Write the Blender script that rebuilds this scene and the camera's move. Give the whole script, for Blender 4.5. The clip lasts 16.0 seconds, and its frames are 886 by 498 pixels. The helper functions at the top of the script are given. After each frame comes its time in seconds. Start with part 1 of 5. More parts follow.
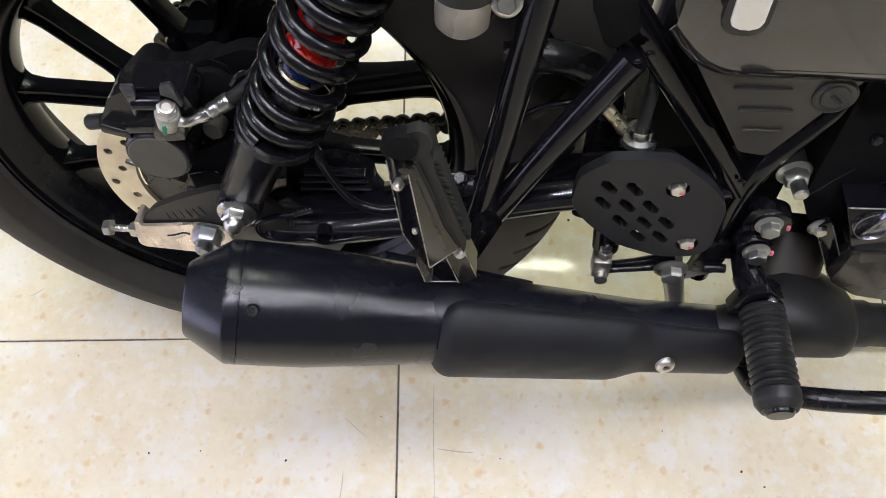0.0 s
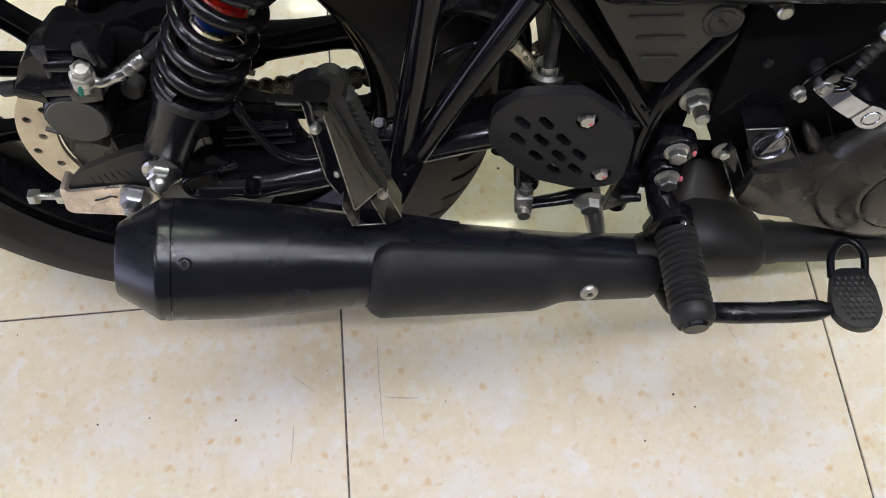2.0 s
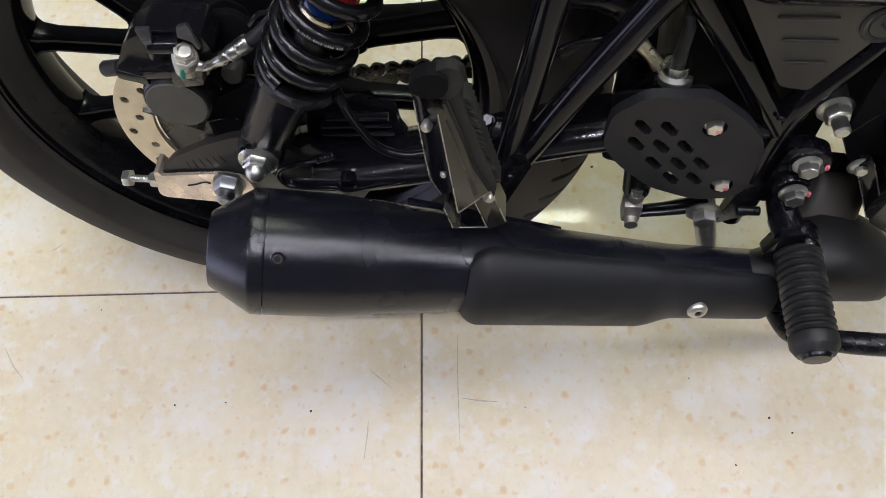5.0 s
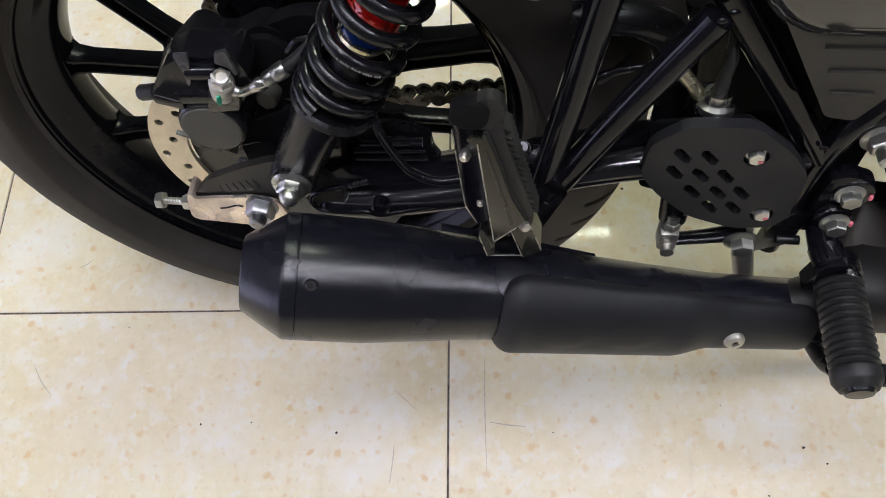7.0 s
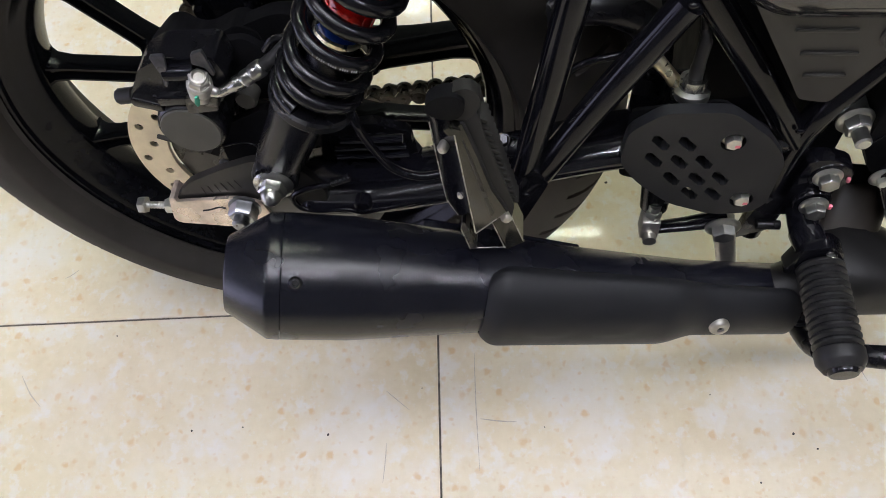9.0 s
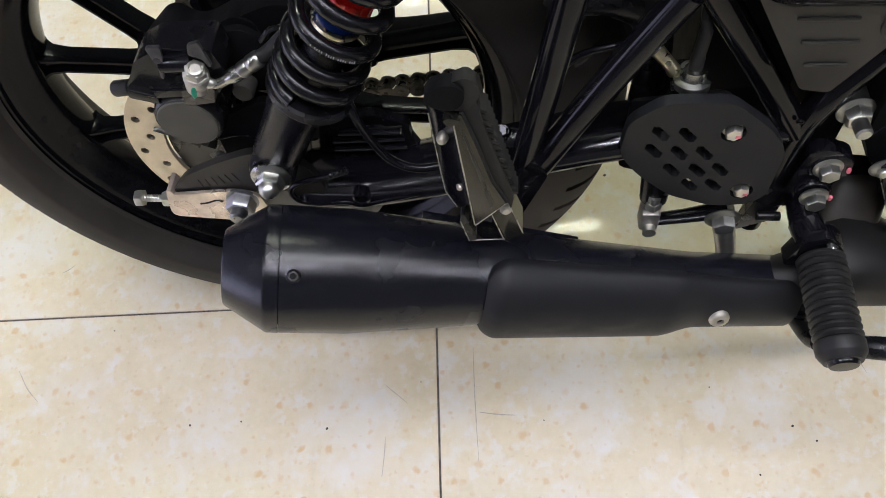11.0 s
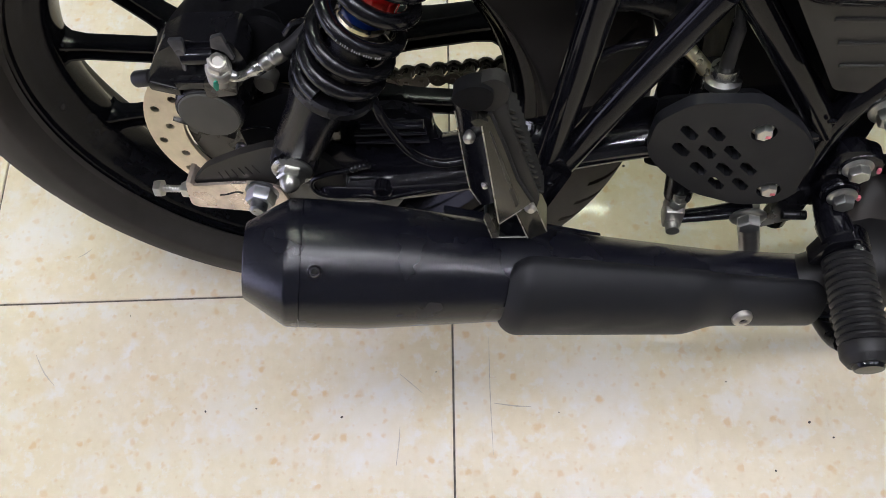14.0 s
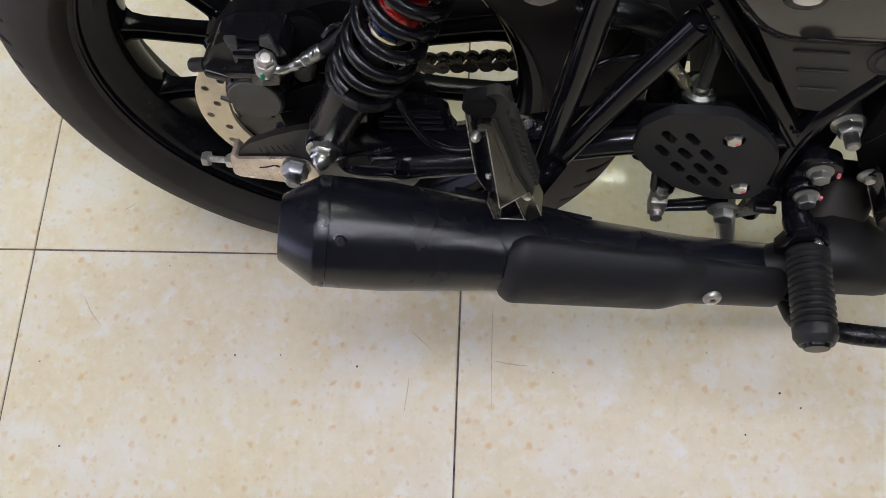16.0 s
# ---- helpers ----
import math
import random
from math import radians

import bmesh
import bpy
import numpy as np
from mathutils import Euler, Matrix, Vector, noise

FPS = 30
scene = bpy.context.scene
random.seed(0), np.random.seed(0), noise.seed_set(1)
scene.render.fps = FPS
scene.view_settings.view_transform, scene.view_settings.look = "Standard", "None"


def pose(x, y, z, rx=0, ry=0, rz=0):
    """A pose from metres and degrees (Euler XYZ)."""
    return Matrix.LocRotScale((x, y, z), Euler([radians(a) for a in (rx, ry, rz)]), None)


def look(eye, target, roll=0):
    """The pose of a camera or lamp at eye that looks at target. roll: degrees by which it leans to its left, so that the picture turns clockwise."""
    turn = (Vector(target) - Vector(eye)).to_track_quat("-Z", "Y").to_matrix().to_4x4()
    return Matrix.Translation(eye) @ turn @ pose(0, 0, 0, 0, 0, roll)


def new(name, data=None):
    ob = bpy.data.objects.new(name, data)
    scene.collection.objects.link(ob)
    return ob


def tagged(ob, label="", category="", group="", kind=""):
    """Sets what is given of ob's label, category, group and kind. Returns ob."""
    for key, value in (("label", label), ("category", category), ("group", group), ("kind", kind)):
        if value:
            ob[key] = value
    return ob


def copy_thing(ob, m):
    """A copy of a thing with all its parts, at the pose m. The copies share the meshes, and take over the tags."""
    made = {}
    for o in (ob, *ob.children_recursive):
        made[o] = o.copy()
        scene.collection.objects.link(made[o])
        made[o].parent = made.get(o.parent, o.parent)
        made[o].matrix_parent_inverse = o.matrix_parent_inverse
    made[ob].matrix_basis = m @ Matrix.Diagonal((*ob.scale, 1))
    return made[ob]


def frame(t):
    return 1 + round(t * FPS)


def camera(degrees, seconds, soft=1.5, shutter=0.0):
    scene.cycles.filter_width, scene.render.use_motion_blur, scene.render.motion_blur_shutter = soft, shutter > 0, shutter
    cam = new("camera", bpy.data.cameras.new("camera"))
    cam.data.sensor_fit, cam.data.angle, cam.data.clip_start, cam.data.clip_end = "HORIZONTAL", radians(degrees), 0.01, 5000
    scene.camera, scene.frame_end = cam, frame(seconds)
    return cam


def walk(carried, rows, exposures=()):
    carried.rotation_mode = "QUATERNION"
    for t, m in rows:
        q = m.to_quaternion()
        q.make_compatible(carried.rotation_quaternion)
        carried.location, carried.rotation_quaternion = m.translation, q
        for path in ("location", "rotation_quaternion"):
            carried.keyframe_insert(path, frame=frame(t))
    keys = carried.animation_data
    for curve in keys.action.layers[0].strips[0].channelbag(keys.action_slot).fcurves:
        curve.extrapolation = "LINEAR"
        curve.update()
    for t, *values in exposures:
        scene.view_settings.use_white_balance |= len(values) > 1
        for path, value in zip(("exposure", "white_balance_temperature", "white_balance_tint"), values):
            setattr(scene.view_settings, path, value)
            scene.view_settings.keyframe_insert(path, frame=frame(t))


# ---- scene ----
cam = camera(59.3, 16.0, soft=0.9)
PATH = [
    (0, (0.083, -0.298, 0.924), (0.027, 0.522, -0.899), -4.5),
    (0.5, (0.09, -0.313, 0.928), (0.077, 0.481, -0.908), -4.5),
    (1, (0.095, -0.319, 0.935), (0.132, 0.458, -0.908), -1.8),
    (1.5, (0.094, -0.326, 0.935), (0.158, 0.427, -0.917), -0.0),
    (2, (0.099, -0.327, 0.935), (0.171, 0.414, -0.921), 0.3),
    (2.5, (0.099, -0.332, 0.94), (0.189, 0.388, -0.924), 2.1),
    (3, (0.094, -0.333, 0.933), (0.196, 0.364, -0.939), 4.0),
    (3.5, (0.099, -0.32, 0.927), (0.177, 0.38, -0.945), 1.8),
    (4, (0.096, -0.319, 0.92), (0.128, 0.39, -0.95), -1.2),
    (4.5, (0.081, -0.306, 0.911), (0.045, 0.403, -0.958), -5.2),
    (4.7, (0.076, -0.301, 0.91), (0.008, 0.409, -0.958), -7.2),
    (6.8, (0.063, -0.293, 0.907), (-0.073, 0.445, -0.947), -10.5),
    (7, (0.061, -0.286, 0.908), (-0.08, 0.456, -0.944), -11.0),
    (7.5, (0.062, -0.287, 0.907), (-0.089, 0.473, -0.937), -11.9),
    (8, (0.064, -0.29, 0.906), (-0.08, 0.466, -0.939), -12.0),
    (8.5, (0.066, -0.293, 0.907), (-0.062, 0.463, -0.94), -11.5),
    (9, (0.067, -0.294, 0.906), (-0.052, 0.46, -0.943), -11.1),
    (9.5, (0.066, -0.295, 0.906), (-0.044, 0.453, -0.946), -10.6),
    (12, (0.065, -0.293, 0.901), (-0.05, 0.437, -0.958), -11.3),
    (12.5, (0.063, -0.285, 0.901), (-0.044, 0.43, -0.964), -10.8),
    (13, (0.058, -0.277, 0.898), (-0.057, 0.426, -0.971), -10.9),
    (13.5, (0.055, -0.276, 0.9), (-0.079, 0.42, -0.97), -12.0),
    (14, (0.056, -0.281, 0.903), (-0.081, 0.412, -0.969), -12.6),
    (14.5, (0.059, -0.283, 0.909), (-0.078, 0.403, -0.964), -12.8),
    (15, (0.056, -0.289, 0.922), (-0.095, 0.368, -0.961), -13.8),
    (15.5, (0.048, -0.299, 0.937), (-0.114, 0.322, -0.957), -14.7),
    (16, (0.071, -0.296, 0.989), (-0.115, 0.293, -0.913), -15.8),
]
walk(cam, [(t, look(eye, target, roll)) for t, eye, target, roll in PATH], exposures=((0.0, 0.3), (0.5, 0.14), (1.0, 0.04), (1.5, 0.0), (4.5, 0.0), (14.5, 0.0), (15.0, -0.04), (15.5, -0.12), (16.0, -0.27)))

# ---------- light ----------
world = bpy.data.worlds.new("room_air")
scene.world = world
world.use_nodes = True
world.node_tree.nodes["Background"].inputs[0].default_value = (0.9, 0.95, 1.0, 1)
world.node_tree.nodes["Background"].inputs[1].default_value = 0.05
scene.view_settings.exposure = 0.0

# ---------- materials ----------
def nodes_of(name):
    m = bpy.data.materials.new(name)
    m.use_nodes = True
    nt = m.node_tree
    return m, nt, nt.nodes["Principled BSDF"]


def link(nt, a, b):
    nt.links.new(a, b)


def coords(nt, kind="Object"):
    return nt.nodes.new("ShaderNodeTexCoord").outputs[kind]


def noise_of(nt, vec, scale, detail=4.0, rough=0.6):
    n = nt.nodes.new("ShaderNodeTexNoise")
    n.inputs["Scale"].default_value, n.inputs["Detail"].default_value = scale, detail
    n.inputs["Roughness"].default_value = rough
    link(nt, vec, n.inputs["Vector"])
    return n.outputs["Fac"]


def ramp(nt, fac, stops):
    r = nt.nodes.new("ShaderNodeValToRGB")
    e = r.color_ramp.elements
    while len(e) < len(stops):
        e.new(0.5)
    for el, (p, c) in zip(e, stops):
        el.position, el.color = p, (*c, 1) if len(c) == 3 else c
    link(nt, fac, r.inputs[0])
    return r.outputs[0]


def mixed(nt, fac, a, b, kind="MIX"):
    m = nt.nodes.new("ShaderNodeMix")
    m.data_type, m.blend_type = "RGBA", kind
    if isinstance(fac, float):
        m.inputs[0].default_value = fac
    else:
        link(nt, fac, m.inputs[0])
    for s, v in ((6, a), (7, b)):
        if isinstance(v, tuple):
            m.inputs[s].default_value = (*v, 1)
        else:
            link(nt, v, m.inputs[s])
    return m.outputs[2]


def bump(nt, bsdf, height, strength, dist=0.001):
    b = nt.nodes.new("ShaderNodeBump")
    b.inputs["Strength"].default_value, b.inputs["Distance"].default_value = strength, dist
    link(nt, height, b.inputs["Height"])
    link(nt, b.outputs[0], bsdf.inputs["Normal"])


def grey(v):
    return (v, v, v)


def finish(name, colour, rough, metal=0.0, vary=0.25, scale=60.0, grain=900.0, relief=0.1, coat=0.0, dust=0.0, spec=0.5, rough_vary=0.08):
    """Paint, metal or rubber with soft stains, fine grain and a little dust."""
    m, nt, b = nodes_of(name)
    vec = coords(nt)
    big, fine = noise_of(nt, vec, scale, 5), noise_of(nt, vec, grain, 2)
    lo, hi = tuple(c * (1 - vary) for c in colour), tuple(min(1, c * (1 + vary)) for c in colour)
    col = ramp(nt, big, [(0.3, lo), (0.7, hi)])
    if dust:
        speck = ramp(nt, noise_of(nt, vec, scale * 6, 8, 0.75), [(0.58, grey(0)), (0.75, grey(dust))])
        col = mixed(nt, speck, col, (0.32, 0.3, 0.27))
    link(nt, col, b.inputs["Base Color"])
    b.inputs["Roughness"].default_value = rough
    if rough_vary:
        rr = ramp(nt, noise_of(nt, vec, scale * 0.8, 3, 0.5), [(0.3, grey(max(0.02, rough - rough_vary))), (0.7, grey(rough + rough_vary))])
        link(nt, rr, b.inputs["Roughness"])
    b.inputs["Metallic"].default_value, b.inputs["Coat Weight"].default_value = metal, coat
    b.inputs["Coat Roughness"].default_value = 0.05
    b.inputs["Specular IOR Level"].default_value = spec
    if relief:
        bump(nt, b, fine, relief, 0.0006)
    return m


GLOSS = finish("gloss_black_paint", (0.0054, 0.0054, 0.0072), 0.13, vary=0.3, relief=0.0, dust=0.003, rough_vary=0.03, spec=0.27)
SATIN = finish("satin_black_paint", (0.007, 0.007, 0.0086), 0.28, vary=0.3, relief=0.02, dust=0.004, rough_vary=0.04, spec=0.32)
MUFFLER = finish("baked_black_muffler_enamel", (0.0065, 0.0068, 0.0108), 0.26, vary=0.12, scale=25, grain=1700, relief=0.1, dust=0.003, rough_vary=0.04, spec=0.46)
SHIELD = finish("matt_black_heat_paint", (0.0112, 0.0116, 0.0138), 0.48, vary=0.14, scale=18, grain=2200, relief=0.2, dust=0.01, spec=0.28)
RUBBER = finish("black_rubber", (0.0135, 0.0132, 0.0135), 0.45, vary=0.2, scale=30, grain=700, relief=0.12, dust=0.012, spec=0.35)
TYRE = finish("tyre_rubber", (0.03, 0.0268, 0.0238), 0.62, vary=0.2, scale=14, grain=800, relief=0.2, dust=0.02, spec=0.2)
RIM = finish("black_alloy_paint", (0.0038, 0.004, 0.0052), 0.17, vary=0.3, relief=0.0, dust=0.003, rough_vary=0.04, spec=0.16)
CAST = finish("black_cast_aluminium", (0.0065, 0.0065, 0.0078), 0.26, vary=0.3, scale=50, grain=1200, relief=0.12, dust=0.006, rough_vary=0.04, spec=0.36)
ENGINE = finish("dark_grey_engine_enamel", (0.034, 0.031, 0.0265), 0.27, metal=0.3, vary=0.2, scale=30, grain=1500, relief=0.08, dust=0.008, rough_vary=0.04)
COVER = finish("graphite_black_plastic", (0.022, 0.021, 0.0195), 0.4, vary=0.12, scale=20, grain=1600, relief=0.12, dust=0.01, spec=0.4)
PANEL = finish("gloss_graphite_side_panel", (0.023, 0.0215, 0.0195), 0.1, vary=0.1, relief=0.0, coat=0.35, dust=0.004, rough_vary=0.03)
ZINC = finish("zinc_plated_steel", (0.54, 0.54, 0.5), 0.33, metal=1.0, vary=0.08, scale=90, grain=1500, relief=0.0, rough_vary=0.04)
YELLOW_ZINC = finish("yellow_zinc_steel", (0.66, 0.6, 0.42), 0.3, metal=1.0, vary=0.25, scale=160, relief=0.15)
CHROME = finish("chrome", (0.46, 0.46, 0.43), 0.28, metal=1.0, vary=0.1, relief=0.0, rough_vary=0.03)
STEEL = finish("brushed_steel", (0.52, 0.5, 0.46), 0.42, metal=1.0, vary=0.1, scale=120, grain=2000, relief=0.0, rough_vary=0.04)
DISC = finish("ground_brake_disc_steel", (0.64, 0.57, 0.44), 0.42, metal=0.85, vary=0.1, scale=60, grain=1800, relief=0.2)
PLATE_STEEL = finish("pale_zinc_plate", (0.68, 0.58, 0.5), 0.28, metal=0.8, vary=0.25, scale=55, relief=0.1)
CHAIN = finish("oiled_chain_steel", (0.06, 0.052, 0.042), 0.3, metal=0.7, vary=0.15, scale=90, relief=0.0, rough_vary=0.05)
RED = finish("red_collar_paint", (0.62, 0.012, 0.008), 0.12, vary=0.15, relief=0.0, coat=0.6)
BLUE = finish("blue_collar_paint", (0.008, 0.028, 0.14), 0.18, vary=0.15, relief=0.0, coat=0.6)
GREYPRINT = finish("grey_print", (0.3, 0.3, 0.3), 0.5, vary=0.2, relief=0.0)
PINK = finish("pink_paint_mark", (0.75, 0.18, 0.24), 0.45, vary=0.15, relief=0.0)
GREEN = finish("green_paint_mark", (0.02, 0.42, 0.27), 0.45, vary=0.15, relief=0.0)
STEEL2 = finish("grey_machined_edge", (0.03, 0.03, 0.034), 0.3, metal=0.5, vary=0.15, scale=90, relief=0.05)
CAST2 = finish("dark_pressed_steel", (0.032, 0.031, 0.025), 0.17, metal=0.6, vary=0.15, scale=60, grain=1200, relief=0.0, rough_vary=0.03)
DARKCHROME = finish("smoky_dark_chrome", (0.1, 0.1, 0.11), 0.2, metal=1.0, vary=0.2, relief=0.0)
SMOKE = finish("smoky_clear_chrome", (0.22, 0.22, 0.25), 0.2, metal=1.0, vary=0.5, scale=120, relief=0.0)
NUT = finish("dull_grey_axle_steel", (0.25, 0.255, 0.265), 0.34, metal=1.0, vary=0.15, scale=120, relief=0.0)
WEB = finish("rubbed_cast_web", (0.055, 0.055, 0.062), 0.3, metal=0.5, vary=0.4, scale=140, relief=0.05)
DULL = finish("dulled_black_plate", (0.0115, 0.011, 0.0102), 0.36, vary=0.12, scale=25, grain=1400, relief=0.04, dust=0.006, rough_vary=0.03, spec=0.35)
DAMPER = finish("satin_damper_enamel", (0.0075, 0.0075, 0.0105), 0.27, vary=0.1, scale=25, relief=0.0, rough_vary=0.0, spec=0.3)
SPRING = finish("black_spring_enamel", (0.0065, 0.0065, 0.0078), 0.2, vary=0.3, scale=80, relief=0.0, rough_vary=0.03, dust=0.004, spec=0.36)
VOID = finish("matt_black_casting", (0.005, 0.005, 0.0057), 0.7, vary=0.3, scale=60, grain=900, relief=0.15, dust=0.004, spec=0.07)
# Grey base colour stands for the bright floor mirrored in black paint.
GUSSET = finish("floor_reflection_grey", (0.085, 0.084, 0.07), 0.4, vary=0.2, scale=50, relief=0.1)
CAP = finish("brown_grey_matt_casting", (0.05, 0.048, 0.041), 0.5, vary=0.12, scale=40, grain=1400, relief=0.15)
RESIN = finish("clouded_resin", (0.3, 0.275, 0.23), 0.3, vary=0.2, scale=40, relief=0.0)
BURNT = finish("heat_dulled_black_steel", (0.0095, 0.0092, 0.0092), 0.5, vary=0.25, scale=22, grain=2000, relief=0.1, dust=0.012, spec=0.3)
CROSS = finish("heat_browned_steel", (0.022, 0.0182, 0.0145), 0.5, vary=0.3, scale=30, grain=1800, relief=0.1, dust=0.012, spec=0.3)
ARM = finish("satin_swingarm_paint", (0.006, 0.006, 0.0085), 0.15, vary=0.2, scale=40, relief=0.0, dust=0.0, rough_vary=0.0, spec=0.75)
LEVER = finish("worn_polished_alloy", (0.5, 0.51, 0.58), 0.15, metal=1.0, vary=0.15, scale=90, relief=0.0, rough_vary=0.05)
IVORY = finish("ivory_plastic_insert", (0.72, 0.69, 0.6), 0.4, vary=0.06, relief=0.0)
# Pale metal for thin bars that paint lamp glints on bare sheet edges.
EDGE = finish("bare_edge_glint", (0.34, 0.33, 0.29), 0.3, metal=0.8, vary=0.3, scale=200, relief=0.0)
CREASE = finish("worn_pressed_crease", (0.017, 0.016, 0.013), 0.3, metal=0.25, vary=0.15, scale=60, relief=0.0)
PEGRUBBER = finish("dusty_peg_rubber", (0.0145, 0.0138, 0.0128), 0.6, vary=0.2, scale=30, grain=700, relief=0.12, dust=0.02, spec=0.25)
HOLE = finish("deep_black_recess", grey(0.006), 0.8, vary=0.1, relief=0.0)
WALL = finish("painted_wall", (0.12, 0.12, 0.125), 0.75, vary=0.05, scale=3, grain=150, relief=0.1)
CEILING = finish("ceiling_board", (0.1, 0.1, 0.1), 0.8, vary=0.05, scale=3, grain=150, relief=0.1)
GROUT = finish("dirty_grout", (0.13, 0.11, 0.085), 0.85, vary=0.85, scale=75, grain=400, relief=0.3)


def tile_material():
    m, nt, b = nodes_of("mottled_cream_porcelain")
    obj = coords(nt)
    info = nt.nodes.new("ShaderNodeObjectInfo")
    off = nt.nodes.new("ShaderNodeVectorMath")
    off.operation = "MULTIPLY_ADD"
    comb = nt.nodes.new("ShaderNodeCombineXYZ")
    for s in (0, 1):
        link(nt, info.outputs["Random"], comb.inputs[s])
    link(nt, comb.outputs[0], off.inputs[0])
    off.inputs[1].default_value = (37.0, 61.0, 0.0)
    link(nt, obj, off.inputs[2])
    vec = off.outputs[0]
    # pale clouds over a cream ground
    cloud = noise_of(nt, vec, 7, 5, 0.6)
    col = ramp(nt, cloud, [(0.3, (0.725, 0.625, 0.435)), (0.5, (0.76, 0.67, 0.5)), (0.7, (0.78, 0.705, 0.56))])
    fine = ramp(nt, noise_of(nt, vec, 60, 6, 0.7), [(0.35, (0.93, 0.92, 0.89)), (0.6, (1, 1, 1))])
    col = mixed(nt, 0.7, col, fine, "MULTIPLY")

    def fade(colour):
        bw = nt.nodes.new("ShaderNodeRGBToBW")
        link(nt, colour, bw.inputs[0])
        return bw.outputs[0]

    # soft milky patches, large and small
    for scale, lo, hi, amount in ((9, 0.5, 0.66, 0.55), (26, 0.54, 0.65, 0.55), (48, 0.57, 0.64, 0.5), (110, 0.6, 0.66, 0.35)):
        milk = ramp(nt, noise_of(nt, vec, scale, 4, 0.6), [(lo, grey(0)), (hi, grey(amount))])
        col = mixed(nt, fade(milk), col, (0.78, 0.757, 0.725))
    # warm chips, uneven in size and strength
    warp = nt.nodes.new("ShaderNodeTexNoise")
    warp.inputs["Scale"].default_value = 85
    warp.inputs["Detail"].default_value = 4
    link(nt, vec, warp.inputs["Vector"])
    vm = nt.nodes.new("ShaderNodeVectorMath")
    vm.operation = "MULTIPLY_ADD"
    link(nt, warp.outputs["Color"], vm.inputs[0])
    vm.inputs[1].default_value = (0.0115, 0.0115, 0.0)
    link(nt, vec, vm.inputs[2])
    for scale, lo, hi, tint, amount, gate in ((38, 0.09, 0.21, (0.68, 0.48, 0.25), 0.72, 0.74), (66, 0.08, 0.24, (0.69, 0.5, 0.28), 0.56, 0.72), (112, 0.06, 0.27, (0.66, 0.48, 0.28), 0.36, 0.72)):
        v = nt.nodes.new("ShaderNodeTexVoronoi")
        v.inputs["Scale"].default_value = scale
        v.voronoi_dimensions = "2D"
        link(nt, vm.outputs[0], v.inputs["Vector"])
        chip = ramp(nt, v.outputs["Distance"], [(lo, grey(amount)), (hi, grey(0))])
        some = ramp(nt, v.outputs["Color"], [(gate - 0.1, grey(0)), (gate + 0.1, grey(1))])
        col = mixed(nt, fade(mixed(nt, 1.0, chip, some, "MULTIPLY")), col, tint)
    # faint scratches and grey scuffs
    for sx, sy, turn, lo, hi, amount, tint in ((26, 3.2, 0.35, 0.6, 0.78, 0.2, (0.45, 0.41, 0.34)), (120, 3.0, 1.15, 0.68, 0.75, 0.25, (0.5, 0.46, 0.4)), (190, 3.5, -0.5, 0.71, 0.77, 0.3, (0.78, 0.77, 0.74))):
        sc = nt.nodes.new("ShaderNodeMapping")
        sc.inputs["Scale"].default_value = (sx, sy, 1)
        sc.inputs["Rotation"].default_value = (0, 0, turn)
        link(nt, vec, sc.inputs["Vector"])
        scuff = ramp(nt, noise_of(nt, sc.outputs[0], 1.6, 6, 0.65), [(lo, grey(0)), (hi, grey(amount))])
        col = mixed(nt, fade(scuff), col, tint)
    link(nt, col, b.inputs["Base Color"])
    rr = ramp(nt, noise_of(nt, vec, 16, 8, 0.7), [(0.3, grey(0.03)), (0.7, grey(0.06))])
    link(nt, rr, b.inputs["Roughness"])
    b.inputs["Specular IOR Level"].default_value = 0.09
    bump(nt, b, noise_of(nt, vec, 70, 2), 0.012, 0.001)
    return m


TILE = tile_material()


def glow(name, colour, strength):
    m, nt, b = nodes_of(name)
    b.inputs["Emission Color"].default_value = (*colour, 1)
    b.inputs["Emission Strength"].default_value = strength
    b.inputs["Base Color"].default_value = (0.8, 0.8, 0.8, 1)
    return m


# ---------- mesh tools ----------
V = Vector


def part(name, bm, material, parent=None, label="", smooth=40):
    me = bpy.data.meshes.new(name)
    bmesh.ops.recalc_face_normals(bm, faces=bm.faces)
    bm.to_mesh(me)
    bm.free()
    me.polygons.foreach_set("use_smooth", [True] * len(me.polygons))
    me.set_sharp_from_angle(angle=radians(smooth))
    me.materials.append(material)
    ob = new(name, me)
    if parent:
        ob.parent = parent
    if label:
        tagged(ob, label)
    return ob


def group_part(name, parent, label=""):
    ob = new(name)
    ob.parent = parent
    ob.empty_display_size = 0.02
    if label:
        tagged(ob, label)
    return ob


def frame_of(d):
    d = V(d).normalized()
    a = d.cross(V((0, 0, 1)))
    if a.length < 1e-3:
        a = d.cross(V((1, 0, 0)))
    a.normalize()
    return d, a, a.cross(d)


def curve(ctrl, k=8, closed=False):
    """A smooth line through the control points."""
    c = [V(p) for p in ctrl]
    out, n = [], len(c)
    for i in range(n if closed else n - 1):
        if closed:
            p0, p1, p2, p3 = c[(i - 1) % n], c[i], c[(i + 1) % n], c[(i + 2) % n]
        else:
            p1, p2 = c[i], c[i + 1]
            p0 = c[i - 1] if i else p1 * 2 - p2
            p3 = c[i + 2] if i + 2 < n else p2 * 2 - p1
        for j in range(k):
            t = j / k
            out.append(0.5 * ((2 * p1) + (p2 - p0) * t + (2 * p0 - 5 * p1 + 4 * p2 - p3) * t * t + (3 * p1 - 3 * p2 + p3 - p0) * t ** 3))
    if not closed:
        out.append(c[-1])
    return out


